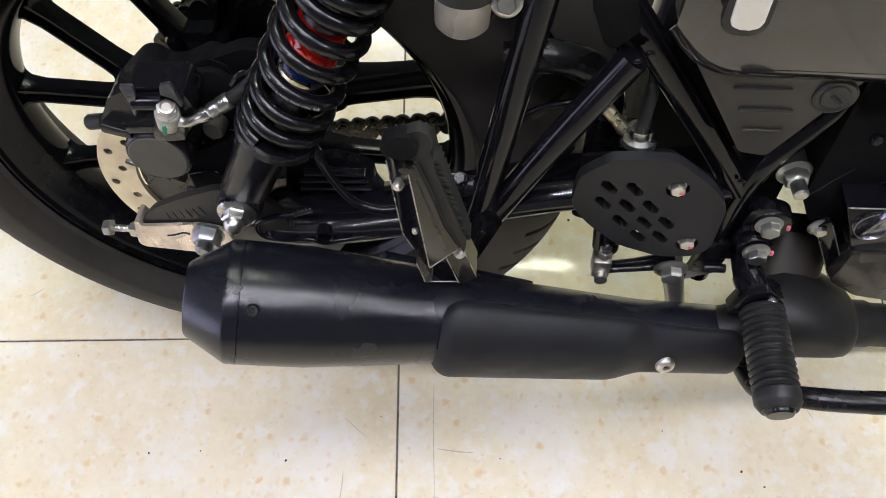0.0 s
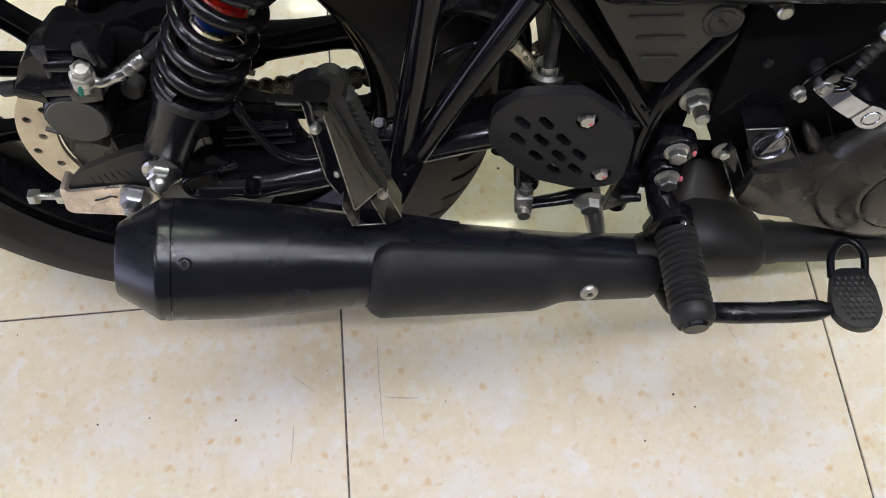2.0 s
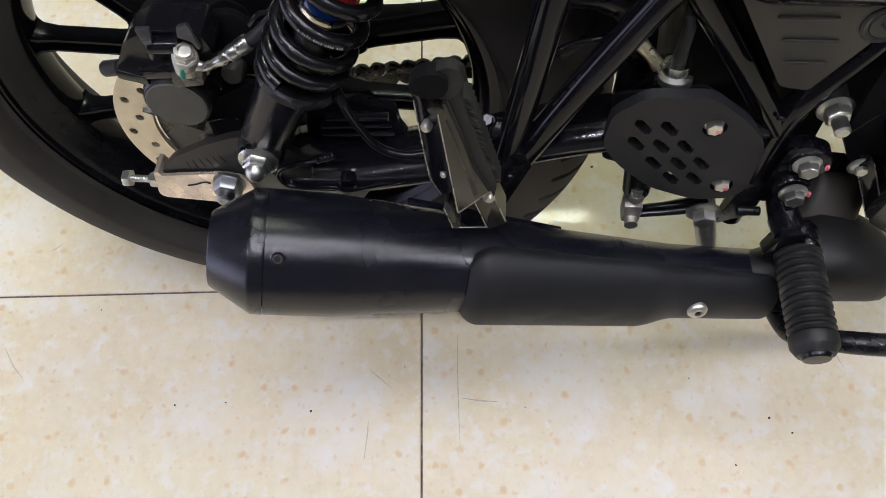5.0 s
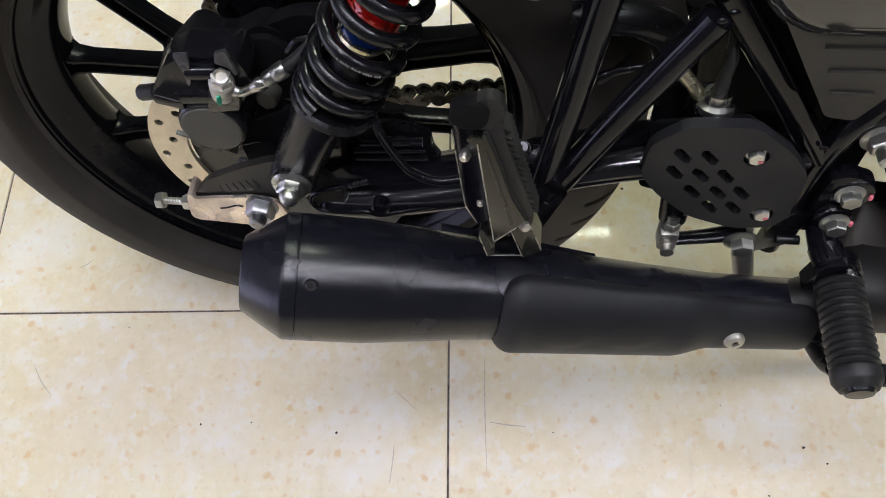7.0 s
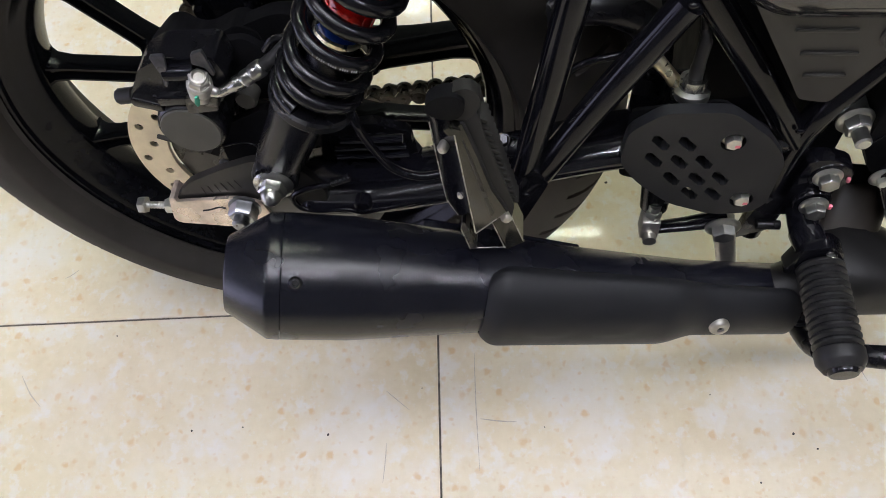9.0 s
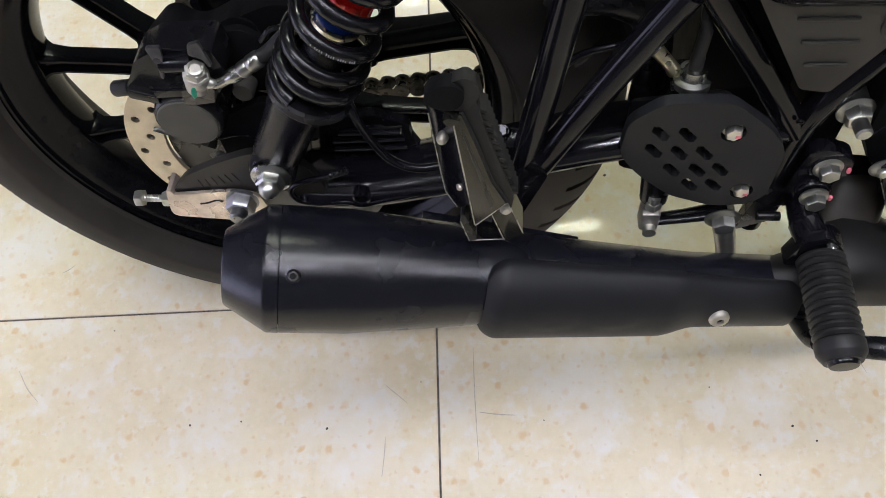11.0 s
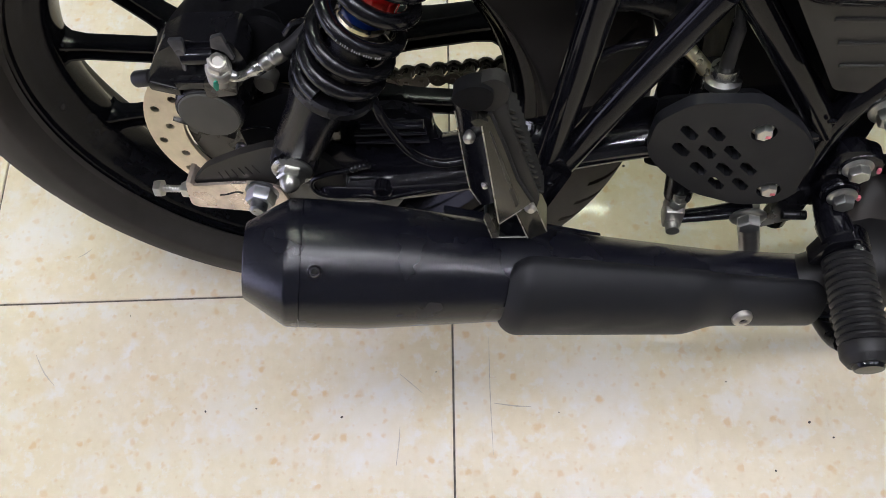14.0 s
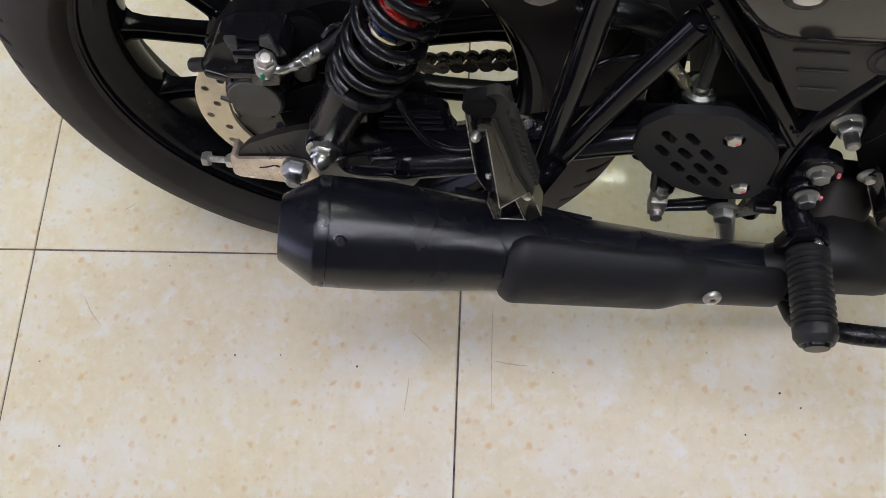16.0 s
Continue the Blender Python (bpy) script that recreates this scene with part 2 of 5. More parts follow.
def skin(bm, rings, caps=True, closed=False):
    rows = [[bm.verts.new(p) for p in r] for r in rings]
    n = len(rows[0])
    for a, b in zip(rows, rows[1:] + (rows[:1] if closed else [])):
        for i in range(n):
            bm.faces.new((a[i], a[(i + 1) % n], b[(i + 1) % n], b[i]))
    if caps and not closed:
        bm.faces.new(rows[0][::-1])
        bm.faces.new(rows[-1])
    return rows


def tube(bm, pts, r, n=14, caps=True, squash=1.0, closed=False):
    """A round bar along points; r a number or one for each point."""
    pts = [V(p) for p in pts]
    rs = list(r) if isinstance(r, (list, tuple)) else [r] * len(pts)
    tang = []
    for i in range(len(pts)):
        a = pts[i - 1] if i or closed else pts[i]
        b = pts[(i + 1) % len(pts)] if i + 1 < len(pts) or closed else pts[i]
        tang.append((b - a).normalized())
    _, side, _ = frame_of(tang[0])
    rings = []
    for p, t, rad in zip(pts, tang, rs):
        side = (side - t * side.dot(t)).normalized()
        up = side.cross(t)
        rings.append([p + (side * math.cos(2 * math.pi * i / n) + up * squash * math.sin(2 * math.pi * i / n)) * rad for i in range(n)])
    skin(bm, rings, caps, closed)


def lathe(bm, o, d, prof, n=32, closed=False, caps=True):
    """Turns (distance along, radius) rows round the axis."""
    o = V(o)
    d, a, b = frame_of(d)
    rings = [[o + d * s + (a * math.cos(2 * math.pi * i / n) + b * math.sin(2 * math.pi * i / n)) * max(r, 1e-5) for i in range(n)] for s, r in prof]
    skin(bm, rings, caps, closed)


def bevelled(bm, verts, size, seg=2):
    edges = list({e for v in verts for e in v.link_edges})
    if size:
        bmesh.ops.bevel(bm, geom=edges, offset=size, segments=seg, affect="EDGES", profile=0.5, clamp_overlap=True)


def block(bm, centre, size, turn=None, bevel=0.002, seg=2):
    sx, sy, sz = (s / 2 for s in size)
    m = turn or Matrix.Identity(3)
    vs = [bm.verts.new(V(centre) + m @ V((x * sx, y * sy, z * sz))) for x in (-1, 1) for y in (-1, 1) for z in (-1, 1)]
    for f in ((0, 1, 3, 2), (4, 6, 7, 5), (0, 4, 5, 1), (2, 3, 7, 6), (0, 2, 6, 4), (1, 5, 7, 3)):
        bm.faces.new([vs[i] for i in f])
    bevelled(bm, vs, bevel, seg)


def slab(bm, outline, v0, v1, bevel=0.0015, seg=2, place=None):
    """A flat piece with an outline in (u, w), from v0 to v1 across. place turns (u, v, w) into a point."""
    f = place or (lambda u, v, w: V((u, v, w)))
    a = [bm.verts.new(f(u, v0, w)) for u, w in outline]
    b = [bm.verts.new(f(u, v1, w)) for u, w in outline]
    n = len(a)
    bm.faces.new(a)
    bm.faces.new(b[::-1])
    for i in range(n):
        bm.faces.new((a[i], b[i], b[(i + 1) % n], a[(i + 1) % n]))
    bevelled(bm, a + b, bevel, seg)


def pierced(bm, outline, holes, v0, v1):
    """A flat piece with holes right through."""
    loops = [outline] + holes
    flat = bmesh.new()
    for lp in loops:
        vs = [flat.verts.new((u, 0, w)) for u, w in lp]
        for i in range(len(vs)):
            flat.edges.new((vs[i], vs[(i + 1) % len(vs)]))
    bmesh.ops.triangle_fill(flat, use_beauty=True, use_dissolve=False, edges=flat.edges[:])
    flat.verts.index_update()
    tris = [[v.co.copy() for v in f.verts] for f in flat.faces]
    flat.free()
    for v in (v0, v1):
        for t in tris:
            bm.faces.new([bm.verts.new((p.x, v, p.z)) for p in t])
    for lp in loops:
        n = len(lp)
        for i in range(n):
            (u0, w0), (u1, w1) = lp[i], lp[(i + 1) % n]
            bm.faces.new([bm.verts.new(p) for p in ((u0, v0, w0), (u1, v0, w1), (u1, v1, w1), (u0, v1, w0))])
    bmesh.ops.remove_doubles(bm, verts=bm.verts, dist=1e-6)


def round_corners(pts, r, k=4):
    """The outline with each corner rounded."""
    out, n = [], len(pts)
    for i in range(n):
        p, a, b = V(pts[i]), V(pts[i - 1]), V(pts[(i + 1) % n])
        da, db = (a - p), (b - p)
        rr = min(r, da.length * 0.45, db.length * 0.45)
        s, e = p + da.normalized() * rr, p + db.normalized() * rr
        for j in range(k + 1):
            t = j / k
            q = s * (1 - t) ** 2 + p * 2 * t * (1 - t) + e * t * t
            out.append((q.x, q.y))
    return out


def hexagon(bm, o, d, across, height, turn=0.0):
    o = V(o)
    d, a, b = frame_of(d)
    rad = across / math.sqrt(3)
    prof = ((0, rad), (height * 0.82, rad), (height, rad * 0.86))
    skin(bm, [[o + d * s + (a * math.cos(turn + math.pi * i / 3) + b * math.sin(turn + math.pi * i / 3)) * r for i in range(6)] for s, r in prof])


def bolt(bm, o, d, across=0.012, head=0.006, flange=0.0, stud=0.0, stud_len=0.0, dome=False, turn=0.3):
    """A hexagon head or nut, with its washer and the end of its stud."""
    o, d = V(o), V(d).normalized()
    if flange:
        lathe(bm, o, d, ((0, flange), (0.0012, flange), (0.0026, flange * 0.86), (0.003, flange * 0.8)), 28)
        o = o + d * 0.0024
    hexagon(bm, o, d, across, head, turn)
    if dome:
        r = across * 0.43
        lathe(bm, o + d * head * 0.9, d, [(r * 1.25 * math.sin(a), r * math.cos(a)) for a in (0, 0.3, 0.6, 0.9, 1.2, 1.45)], 20)
    elif stud:
        lathe(bm, o + d * head * 0.9, d, ((0, stud), (stud_len, stud), (stud_len + stud * 0.25, stud * 0.75)), 18)


# ---------- room ----------
RX0, RX1, RY0, RY1, RZ = -3.0, 3.6, -3.0, 3.6, 3.0
bm = bmesh.new()
block(bm, ((RX0 + RX1) / 2, (RY0 + RY1) / 2, -0.052), (RX1 - RX0, RY1 - RY0, 0.1), bevel=0)
floor = tagged(part("floor", bm, GROUT), "cream mottled porcelain tile floor with thin dark joints", "floor", "", "structure")
for wname, c, s in (("wall_north", ((RX0 + RX1) / 2, RY1 + 0.06, RZ / 2), (RX1 - RX0 + 0.24, 0.12, RZ)), ("wall_south", ((RX0 + RX1) / 2, RY0 - 0.06, RZ / 2), (RX1 - RX0 + 0.24, 0.12, RZ)), ("wall_east", (RX1 + 0.06, (RY0 + RY1) / 2, RZ / 2), (0.12, RY1 - RY0, RZ))):
    bm = bmesh.new()
    block(bm, c, s, bevel=0)
    tagged(part(wname, bm, WALL), "plain painted showroom wall", "wall", "", "structure")
# Unseen ceiling, kept dark grey so black paint mirrors little of it.
bm = bmesh.new()
block(bm, ((RX0 + RX1) / 2, (RY0 + RY1) / 2, RZ + 0.06), (RX1 - RX0 + 0.24, RY1 - RY0 + 0.24, 0.12), bevel=0)
tagged(part("ceiling", bm, CEILING), "plain dark grey unseen showroom ceiling", "ceiling", "", "structure")

# the unseen west wall has a wide low opening with an added glow behind
DY0, DY1, DZ = -2.3, 0.9, 1.1
bm = bmesh.new()
block(bm, (RX0 - 0.06, (RY0 + DY0) / 2, RZ / 2), (0.12, DY0 - RY0, RZ), bevel=0)
block(bm, (RX0 - 0.06, (DY1 + RY1) / 2, RZ / 2), (0.12, RY1 - DY1, RZ), bevel=0)
block(bm, (RX0 - 0.06, (DY0 + DY1) / 2, (DZ + RZ) / 2), (0.12, DY1 - DY0, RZ - DZ), bevel=0)
tagged(part("wall_west", bm, WALL), "plain painted unseen wall with a low wide opening for added glow", "wall", "", "structure")
# Glowing sheet added out of view for bluish light and reflections.
bm = bmesh.new()
block(bm, (RX0 - 0.3, (DY0 + DY1) / 2, DZ / 2), (0.02, DY1 - DY0 + 0.6, DZ + 0.4), bevel=0)
tagged(part("backdrop", bm, glow("added_bluish_glow", (0.66, 0.66, 1.0), 2.6)), "pale bluish glowing sheet added beyond the opening", "backdrop", "", "structure")

# ceiling lamps
def ceiling_lamp(label, colour, strength, places, size=(1.2, 0.046)):
    """One fluorescent ceiling light with its housing and diffuser, copied to all its places."""
    ob = tagged(new("ceiling_light"), label, "lamp", "ceiling lights")
    bm = bmesh.new()
    block(bm, (0, 0, -0.02), (size[0] + 0.04, max(0.18, size[1] + 0.05), 0.04), bevel=0.004)
    part("housing", bm, WALL, ob)
    bm = bmesh.new()
    block(bm, (0, 0, -0.045), (*size, 0.012), bevel=0.003)
    part("diffuser", bm, glow("lamp_diffuser", colour, strength), ob)
    ob.matrix_world = pose(*places[0], RZ)
    for x, y in places[1:]:
        copy_thing(ob, pose(x, y, RZ))


ceiling_lamp("long warm-white fluorescent ceiling light", (0.9, 0.97, 0.8), 108.0, ((0.06, 1.34), (2.2, 1.34), (0.06, 2.9), (2.2, 2.9)))
ceiling_lamp("long cool-white fluorescent ceiling light", (0.88, 0.89, 1.0), 150.0, ((0.2, -0.85), (-2.3, -1.0), (2.1, -0.85)))
ceiling_lamp("wide violet-white ceiling light panel", (0.9, 0.9, 0.985), 10.4, ((0.3, -0.1),), (2.4, 0.5))

# ---------- motorcycle ----------
# local axes: x forward, y to the machine's left, z up; it leans on its stand
bike = tagged(new("motorcycle"), "black motorcycle leaning on its stand on tiles", "motorcycle")
bike.matrix_world = Matrix.Translation((-0.1281, 0.0441, -0.0067)) @ pose(0, 0, 0, 0, 0, -4.3) @ pose(0, 0, 0, -11, 0, 0)
AXLE = V((-0.001, 0, 0.327))
Y = V((0, 1, 0))
OUT = V((0, -1, 0))

# rear wheel
wheel = group_part("rear_wheel", bike)


def tyre_mesh():
    bm = bmesh.new()
    n, R, half, deep = 1440, 0.318, 0.0645, 0.081
    section = []
    for j in range(67):
        a = (j / 66 - 0.5) * 2 * radians(138)
        c, s = math.cos(a), math.sin(a)
        section.append((half * s, R - deep + (deep if c > 0 else 0.0135) * c, a))
    for side in (-1, 1):
        lip = (half * 0.62 * side, R - deep - 0.014, 2.4 * side)
        section = [lip] + section if side < 0 else section + [lip]
    rings = []
    for i in range(n):
        t = 2 * math.pi * i / n
        ring = []
        for v, r, a in section:
            d = 0.0
            side = 1 if a > 0 else -1
            # slanted tread slots on the crown and shoulder, and a rib on the sidewall
            k = (t * 56 / (2 * math.pi) + 0.5 * (a > 0) + abs(a) * 0.3) % 1.0
            long = int(t * 56 / (2 * math.pi) + 0.5 * (a > 0) + abs(a) * 0.3) % 2
            if 0.3 + 0.25 * long < abs(a) < 1.02 and k < 0.17:
                d = 0.0065
            if 1.28 < abs(a) < 1.36:
                d = -0.0009
            ring.append(AXLE + V(((r - d) * math.cos(t), v - 0.005, (r - d) * math.sin(t))))
        rings.append(ring)
    rows = [[bm.verts.new(p) for p in r] for r in rings]
    for i in range(n):
        a, b = rows[i], rows[(i + 1) % n]
        for j in range(len(a) - 1):
            bm.faces.new((a[j], a[j + 1], b[j + 1], b[j]))
    return bm


part("tyre", tyre_mesh(), TYRE, wheel, "black rubber tyre with slotted tread", smooth=28)
bm = bmesh.new()
bead = [(0.0, 0.1955), (0.008, 0.1958), (0.016, 0.198), (0.022, 0.2035), (0.024, 0.2075), (0.030, 0.2105), (0.033, 0.2155), (0.0345, 0.221), (0.0385, 0.222), (0.0405, 0.2255), (0.0385, 0.2288), (0.035, 0.2292), (0.032, 0.226), (0.028, 0.2155), (0.018, 0.2085), (0.008, 0.202)]
prof = [(y - 0.002, r) for y, r in bead] + [(-y - 0.002, r) for y, r in bead[:0:-1]]
lathe(bm, AXLE, Y, prof, 128, closed=True)
part("rim", bm, RIM, wheel, "gloss black cast alloy rim")
SPOKE = ((-1, -0.7), (-0.92, -1), (-0.66, -1), (-0.54, -0.5), (0.54, -0.5), (0.66, -1), (0.92, -1), (1, -0.7), (1, 0.7), (0.9, 1), (-0.9, 1), (-1, 0.7))
for c in range(6):
    mid = radians(154.2 + 60 * c)
    for side in (-1, 1):
        a, a0 = mid + radians(side * 16), mid + radians(side * 9.5)
        er, e0 = V((math.cos(a), 0, math.sin(a))), V((math.cos(a0), 0, math.sin(a0)))
        p0, p1 = AXLE + e0 * 0.104, AXLE + er * 0.1985
        dr = (p1 - p0).normalized()
        dt = V((-dr.z, 0, dr.x))
        bm = bmesh.new()
        rings = []
        for f, w, h in ((0, 0.0085, 0.0105), (0.2, 0.0074, 0.0095), (0.78, 0.0074, 0.0095), (0.93, 0.0084, 0.0115), (0.98, 0.0112, 0.014), (1, 0.0145, 0.016)):
            p = p0.lerp(p1, f)
            rings.append([p + dt * x * w + Y * (y * h + 0.0025) for x, y in SPOKE])
        skin(bm, rings)
        part("spoke", bm, RIM, wheel, smooth=28)
    # forked root that joins each pair of spokes to the hub
    er = V((math.cos(mid), 0, math.sin(mid)))
    et = V((-er.z, 0, er.x))
    bm = bmesh.new()
    rings = []
    for r, w, h in ((0.062, 0.019, 0.017), (0.085, 0.0215, 0.015), (0.104, 0.0265, 0.0135), (0.1095, 0.0275, 0.013), (0.113, 0.0255, 0.0105)):
        rings.append([AXLE + er * r + et * x * w + Y * (y * h - 0.001) for x, y in SPOKE])
    skin(bm, rings)
    part("spoke_root", bm, RIM, wheel, smooth=28)
bm = bmesh.new()
lathe(bm, AXLE, Y, ((-0.062, 0.03), (-0.06, 0.034), (-0.036, 0.036), (-0.03, 0.062), (-0.02, 0.07), (0.02, 0.07), (0.03, 0.062), (0.04, 0.05), (0.06, 0.05)), 48)
part("hub", bm, RIM, wheel)

# brake disc with holes
bm = bmesh.new()
ring = lambda r, n=72: [(AXLE.x + r * math.cos(2 * math.pi * i / n), AXLE.z + r * math.sin(2 * math.pi * i / n)) for i in range(n)]
holes = [ring(0.0745, 60)[::-1]]
for i in range(30):
    a = radians(157.6 + 12 * i)
    r = (0.0972, 0.0862)[i % 2]
    h = 0.0037
    holes.append([(AXLE.x + r * math.cos(a) + h * math.cos(2 * math.pi * k / 12), AXLE.z + r * math.sin(a) + h * math.sin(2 * math.pi * k / 12)) for k in range(12)])
pierced(bm, ring(0.1062, 90), holes, -0.072, -0.068)
part("brake_disc", bm, DISC, wheel, "drilled bare steel brake disc")
bm = bmesh.new()
for i in range(5):
    a = 2 * math.pi * i / 5 + 0.3
    e = V((math.cos(a), 0, math.sin(a)))
    p = AXLE + Y * -0.066
    tube(bm, [p + e * 0.03, p + e * 0.082], [0.014, 0.009], 10, squash=0.35)
lathe(bm, AXLE, Y, ((-0.0685, 0.03), (-0.0685, 0.05), (-0.062, 0.052), (-0.058, 0.045)), 40)
lathe(bm, AXLE, Y, ((-0.067, 0.0735), (-0.067, 0.05), (-0.064, 0.05), (-0.064, 0.0735)), 60, closed=True)
part("disc_carrier", bm, ENGINE, wheel)
# Black ring added behind the disc to put shade into its holes.
bm = bmesh.new()
lathe(bm, AXLE, Y, ((-0.0677, 0.078), (-0.0677, 0.1045), (-0.065, 0.1045), (-0.065, 0.078)), 72, closed=True)
part("hole_shade_ring", bm, VOID, wheel)

# chain and sprocket on the far side
CY = 0.064
bm = bmesh.new()
teeth = 34
out = []
for i in range(teeth):
    for f, r in ((0, 0.0802), (0.22, 0.0797), (0.42, 0.0885), (0.58, 0.0885), (0.78, 0.0797)):
        a = 2 * math.pi * (i + f) / teeth
        out.append((AXLE.x + r * math.cos(a), AXLE.z + 0.008 + r * math.sin(a)))
pierced(bm, out, [ring(0.045, 40)[::-1]], CY - 0.003, CY + 0.003)
part("sprocket", bm, CHAIN, wheel)
chain = group_part("drive_chain", bike, "oiled steel drive chain")
pitch = 0.0127 * 1.25
CR = pitch / (2 * math.sin(math.pi / teeth))
front = V((0.5, CY, 0.37))
FR = 0.036


def chain_line():
    c0, c1 = V((AXLE.x, CY, AXLE.z + 0.008)), front
    d = c1 - c0
    base = math.atan2(d.z, d.x)
    tilt = math.acos((CR - FR) / d.length)
    pts = []
    a_top, a_bot = base + tilt, base - tilt
    step = pitch / CR
    n = 0
    a = a_top
    while a < 2 * math.pi + a_bot:
        pts.append(c0 + V((math.cos(a), 0, math.sin(a))) * CR)
        a += step
    e = V((math.cos(a_bot), 0, math.sin(a_bot)))
    s, t = c0 + e * CR, c1 + e * FR
    k = int((t - s).length / pitch)
    low = [s.lerp(t, i / k) - V((0, 0, 0.004 * math.sin(math.pi * i / k))) for i in range(k)]
    e = V((math.cos(a_top), 0, math.sin(a_top)))
    s2, t2 = c0 + e * CR, c1 + e * FR
    up = [t2.lerp(s2, i / k) for i in range(k)]
    return pts + low + up


link_meshes = {}
line = chain_line()
for i in range(len(line)):
    p, q = line[i], line[(i + 1) % len(line)]
    if not 0.8 < (q - p).length / pitch < 1.2:
        continue
    inner = i % 2
    if inner not in link_meshes:
        bm = bmesh.new()
        L2 = pitch / 2
        # waisted plate with round ends
        half = [(L2 + 0.0078 * math.cos(a), 0.0078 * math.sin(a)) for a in (radians(-125 + 25 * k) for k in range(11))]
        o = half + [(0, 0.0042)] + [(-x, -z) for x, z in half] + [(0, -0.0042)]
        for s in (-1, 1):
            y = (0.0058 if inner else 0.0082) * s
            slab(bm, o, y - 0.001, y + 0.001, bevel=0)
        for x in (-L2, L2):
            lathe(bm, (x, -0.0105 if not inner else -0.0055, 0), Y, ((0, 0.0028 if not inner else 0.0048), (0.021 if not inner else 0.011, 0.0028 if not inner else 0.0048)), 10)
        ob = part("link", bm, CHAIN, chain)
        link_meshes[inner] = ob.data
    else:
        ob = new("link", link_meshes[inner])
        ob.parent = chain
    d = q - p
    ob.matrix_local = Matrix.Translation((p + q) / 2) @ Matrix.Rotation(-math.atan2(d.z, d.x), 4, "Y")

# tail of the swingarm with its axle, chain tensioner and plates
swing = group_part("swingarm", bike)
bm = bmesh.new()
tube(bm, curve([(0.047, -0.104, 0.331), (0.075, -0.103, 0.329), (0.12, -0.102, 0.333), (0.2, -0.099, 0.353), (0.3, -0.094, 0.379), (0.415, -0.085, 0.388)]), [0.022, 0.0255, 0.0275, 0.0285] + [0.0292] * 10 + [0.028] * 10 + [0.026] * 17, 28, squash=0.6)
part("right_arm", bm, ARM, swing)
bm = bmesh.new()
tube(bm, curve([(0.0, 0.1, 0.314), (0.12, 0.098, 0.306), (0.3, 0.092, 0.35), (0.44, 0.09, 0.4)]), 0.0135, 18)
part("left_arm", bm, VOID, swing)
bm = bmesh.new()
slab(bm, round_corners([(-0.058, 0.318), (-0.0535, 0.3395), (-0.0362, 0.36), (-0.0062, 0.3763), (0.0237, 0.3885), (0.05, 0.384), (0.064, 0.372), (0.075, 0.345), (0.06, 0.316), (0.0, 0.305)], 0.008), -0.127, -0.12, 0.002)
part("axle_plate", bm, DULL, swing, "black axle end plate with alignment marks")
# Flat gusset whose grey colour imitates the floor's reflection.
bm = bmesh.new()
slab(bm, round_corners([(-0.03, 0.318), (0.005, 0.33), (0.026, 0.351), (0.04, 0.344), (0.05, 0.334), (0.075, 0.329), (0.1, 0.3225), (0.118, 0.327), (0.108, 0.31), (0.07, 0.298), (0.02, 0.298), (-0.02, 0.302)], 0.004), -0.1275, -0.118, 0.0012)
part("axle_gusset", bm, GUSSET, swing, "flat gusset of the swingarm end, coloured grey as reflected floor")
bm = bmesh.new()
slab(bm, round_corners([(-0.09, 0.285), (-0.105, 0.3), (-0.1, 0.325), (-0.03, 0.35), (0.05, 0.34), (0.05, 0.305), (-0.03, 0.29)], 0.008), 0.092, 0.112, 0.003)
part("left_axle_plate", bm, GLOSS, swing)
bm = bmesh.new()
for i in range(6):
    a = V((-0.0257 + 0.0064 * i, -0.1272, 0.346 + 0.0019 * i))
    tube(bm, [a, a + V((-0.0012 - 0.0005 * i, 0, 0.0088))], 0.0005, 6)
part("mark", bm, HOLE, swing)
bm = bmesh.new()
slab(bm, round_corners([(-0.062, 0.312), (-0.058, 0.34), (0.0, 0.347), (0.02, 0.342), (0.024, 0.32), (0.0, 0.306)], 0.006), -0.1315, -0.1285, 0.0008)
part("tensioner_plate", bm, PLATE_STEEL, swing, "pale zinc chain tensioner plate")
bm = bmesh.new()
slab(bm, [(-0.0585, 0.337), (-0.056, 0.3455), (-0.0525, 0.345), (-0.0505, 0.3395)], -0.1312, -0.112, 0.0005)
part("tensioner_tab", bm, PLATE_STEEL, swing)
bm = bmesh.new()
tube(bm, curve([(-0.0325, -0.1314, 0.3295), (-0.026, -0.1314, 0.331), (-0.0175, -0.1314, 0.3345), (-0.0125, -0.1314, 0.333)]), 0.0009, 8)
part("slot", bm, HOLE, swing)
bm = bmesh.new()
bolt(bm, (-0.058, -0.124, 0.326), (-1, 0, 0), 0.012, 0.009)
lathe(bm, (-0.066, -0.124, 0.326), (-1, 0, 0), [(0, 0.0032)] + [(0.002 + i * 0.0012, 0.0032 - 0.0005 * (i % 2)) for i in range(16)], 14)
hexagon(bm, (-0.084, -0.124, 0.326), (-1, 0, 0), 0.0125, 0.0065, 0.2)
part("tensioner_bolt", bm, ZINC, swing, "zinc plated tensioner bolt and lock nut")
bm = bmesh.new()
lathe(bm, (0.004, -0.13, 0.335), OUT, ((0, 0.0135), (0.002, 0.0135), (0.0022, 0.013)), 28)
bolt(bm, (0.004, -0.132, 0.335), OUT, 0.0205, 0.011, 0, 0.0068, 0.0075)
part("axle_nut", bm, NUT, swing, "steel axle nut")
bm = bmesh.new()
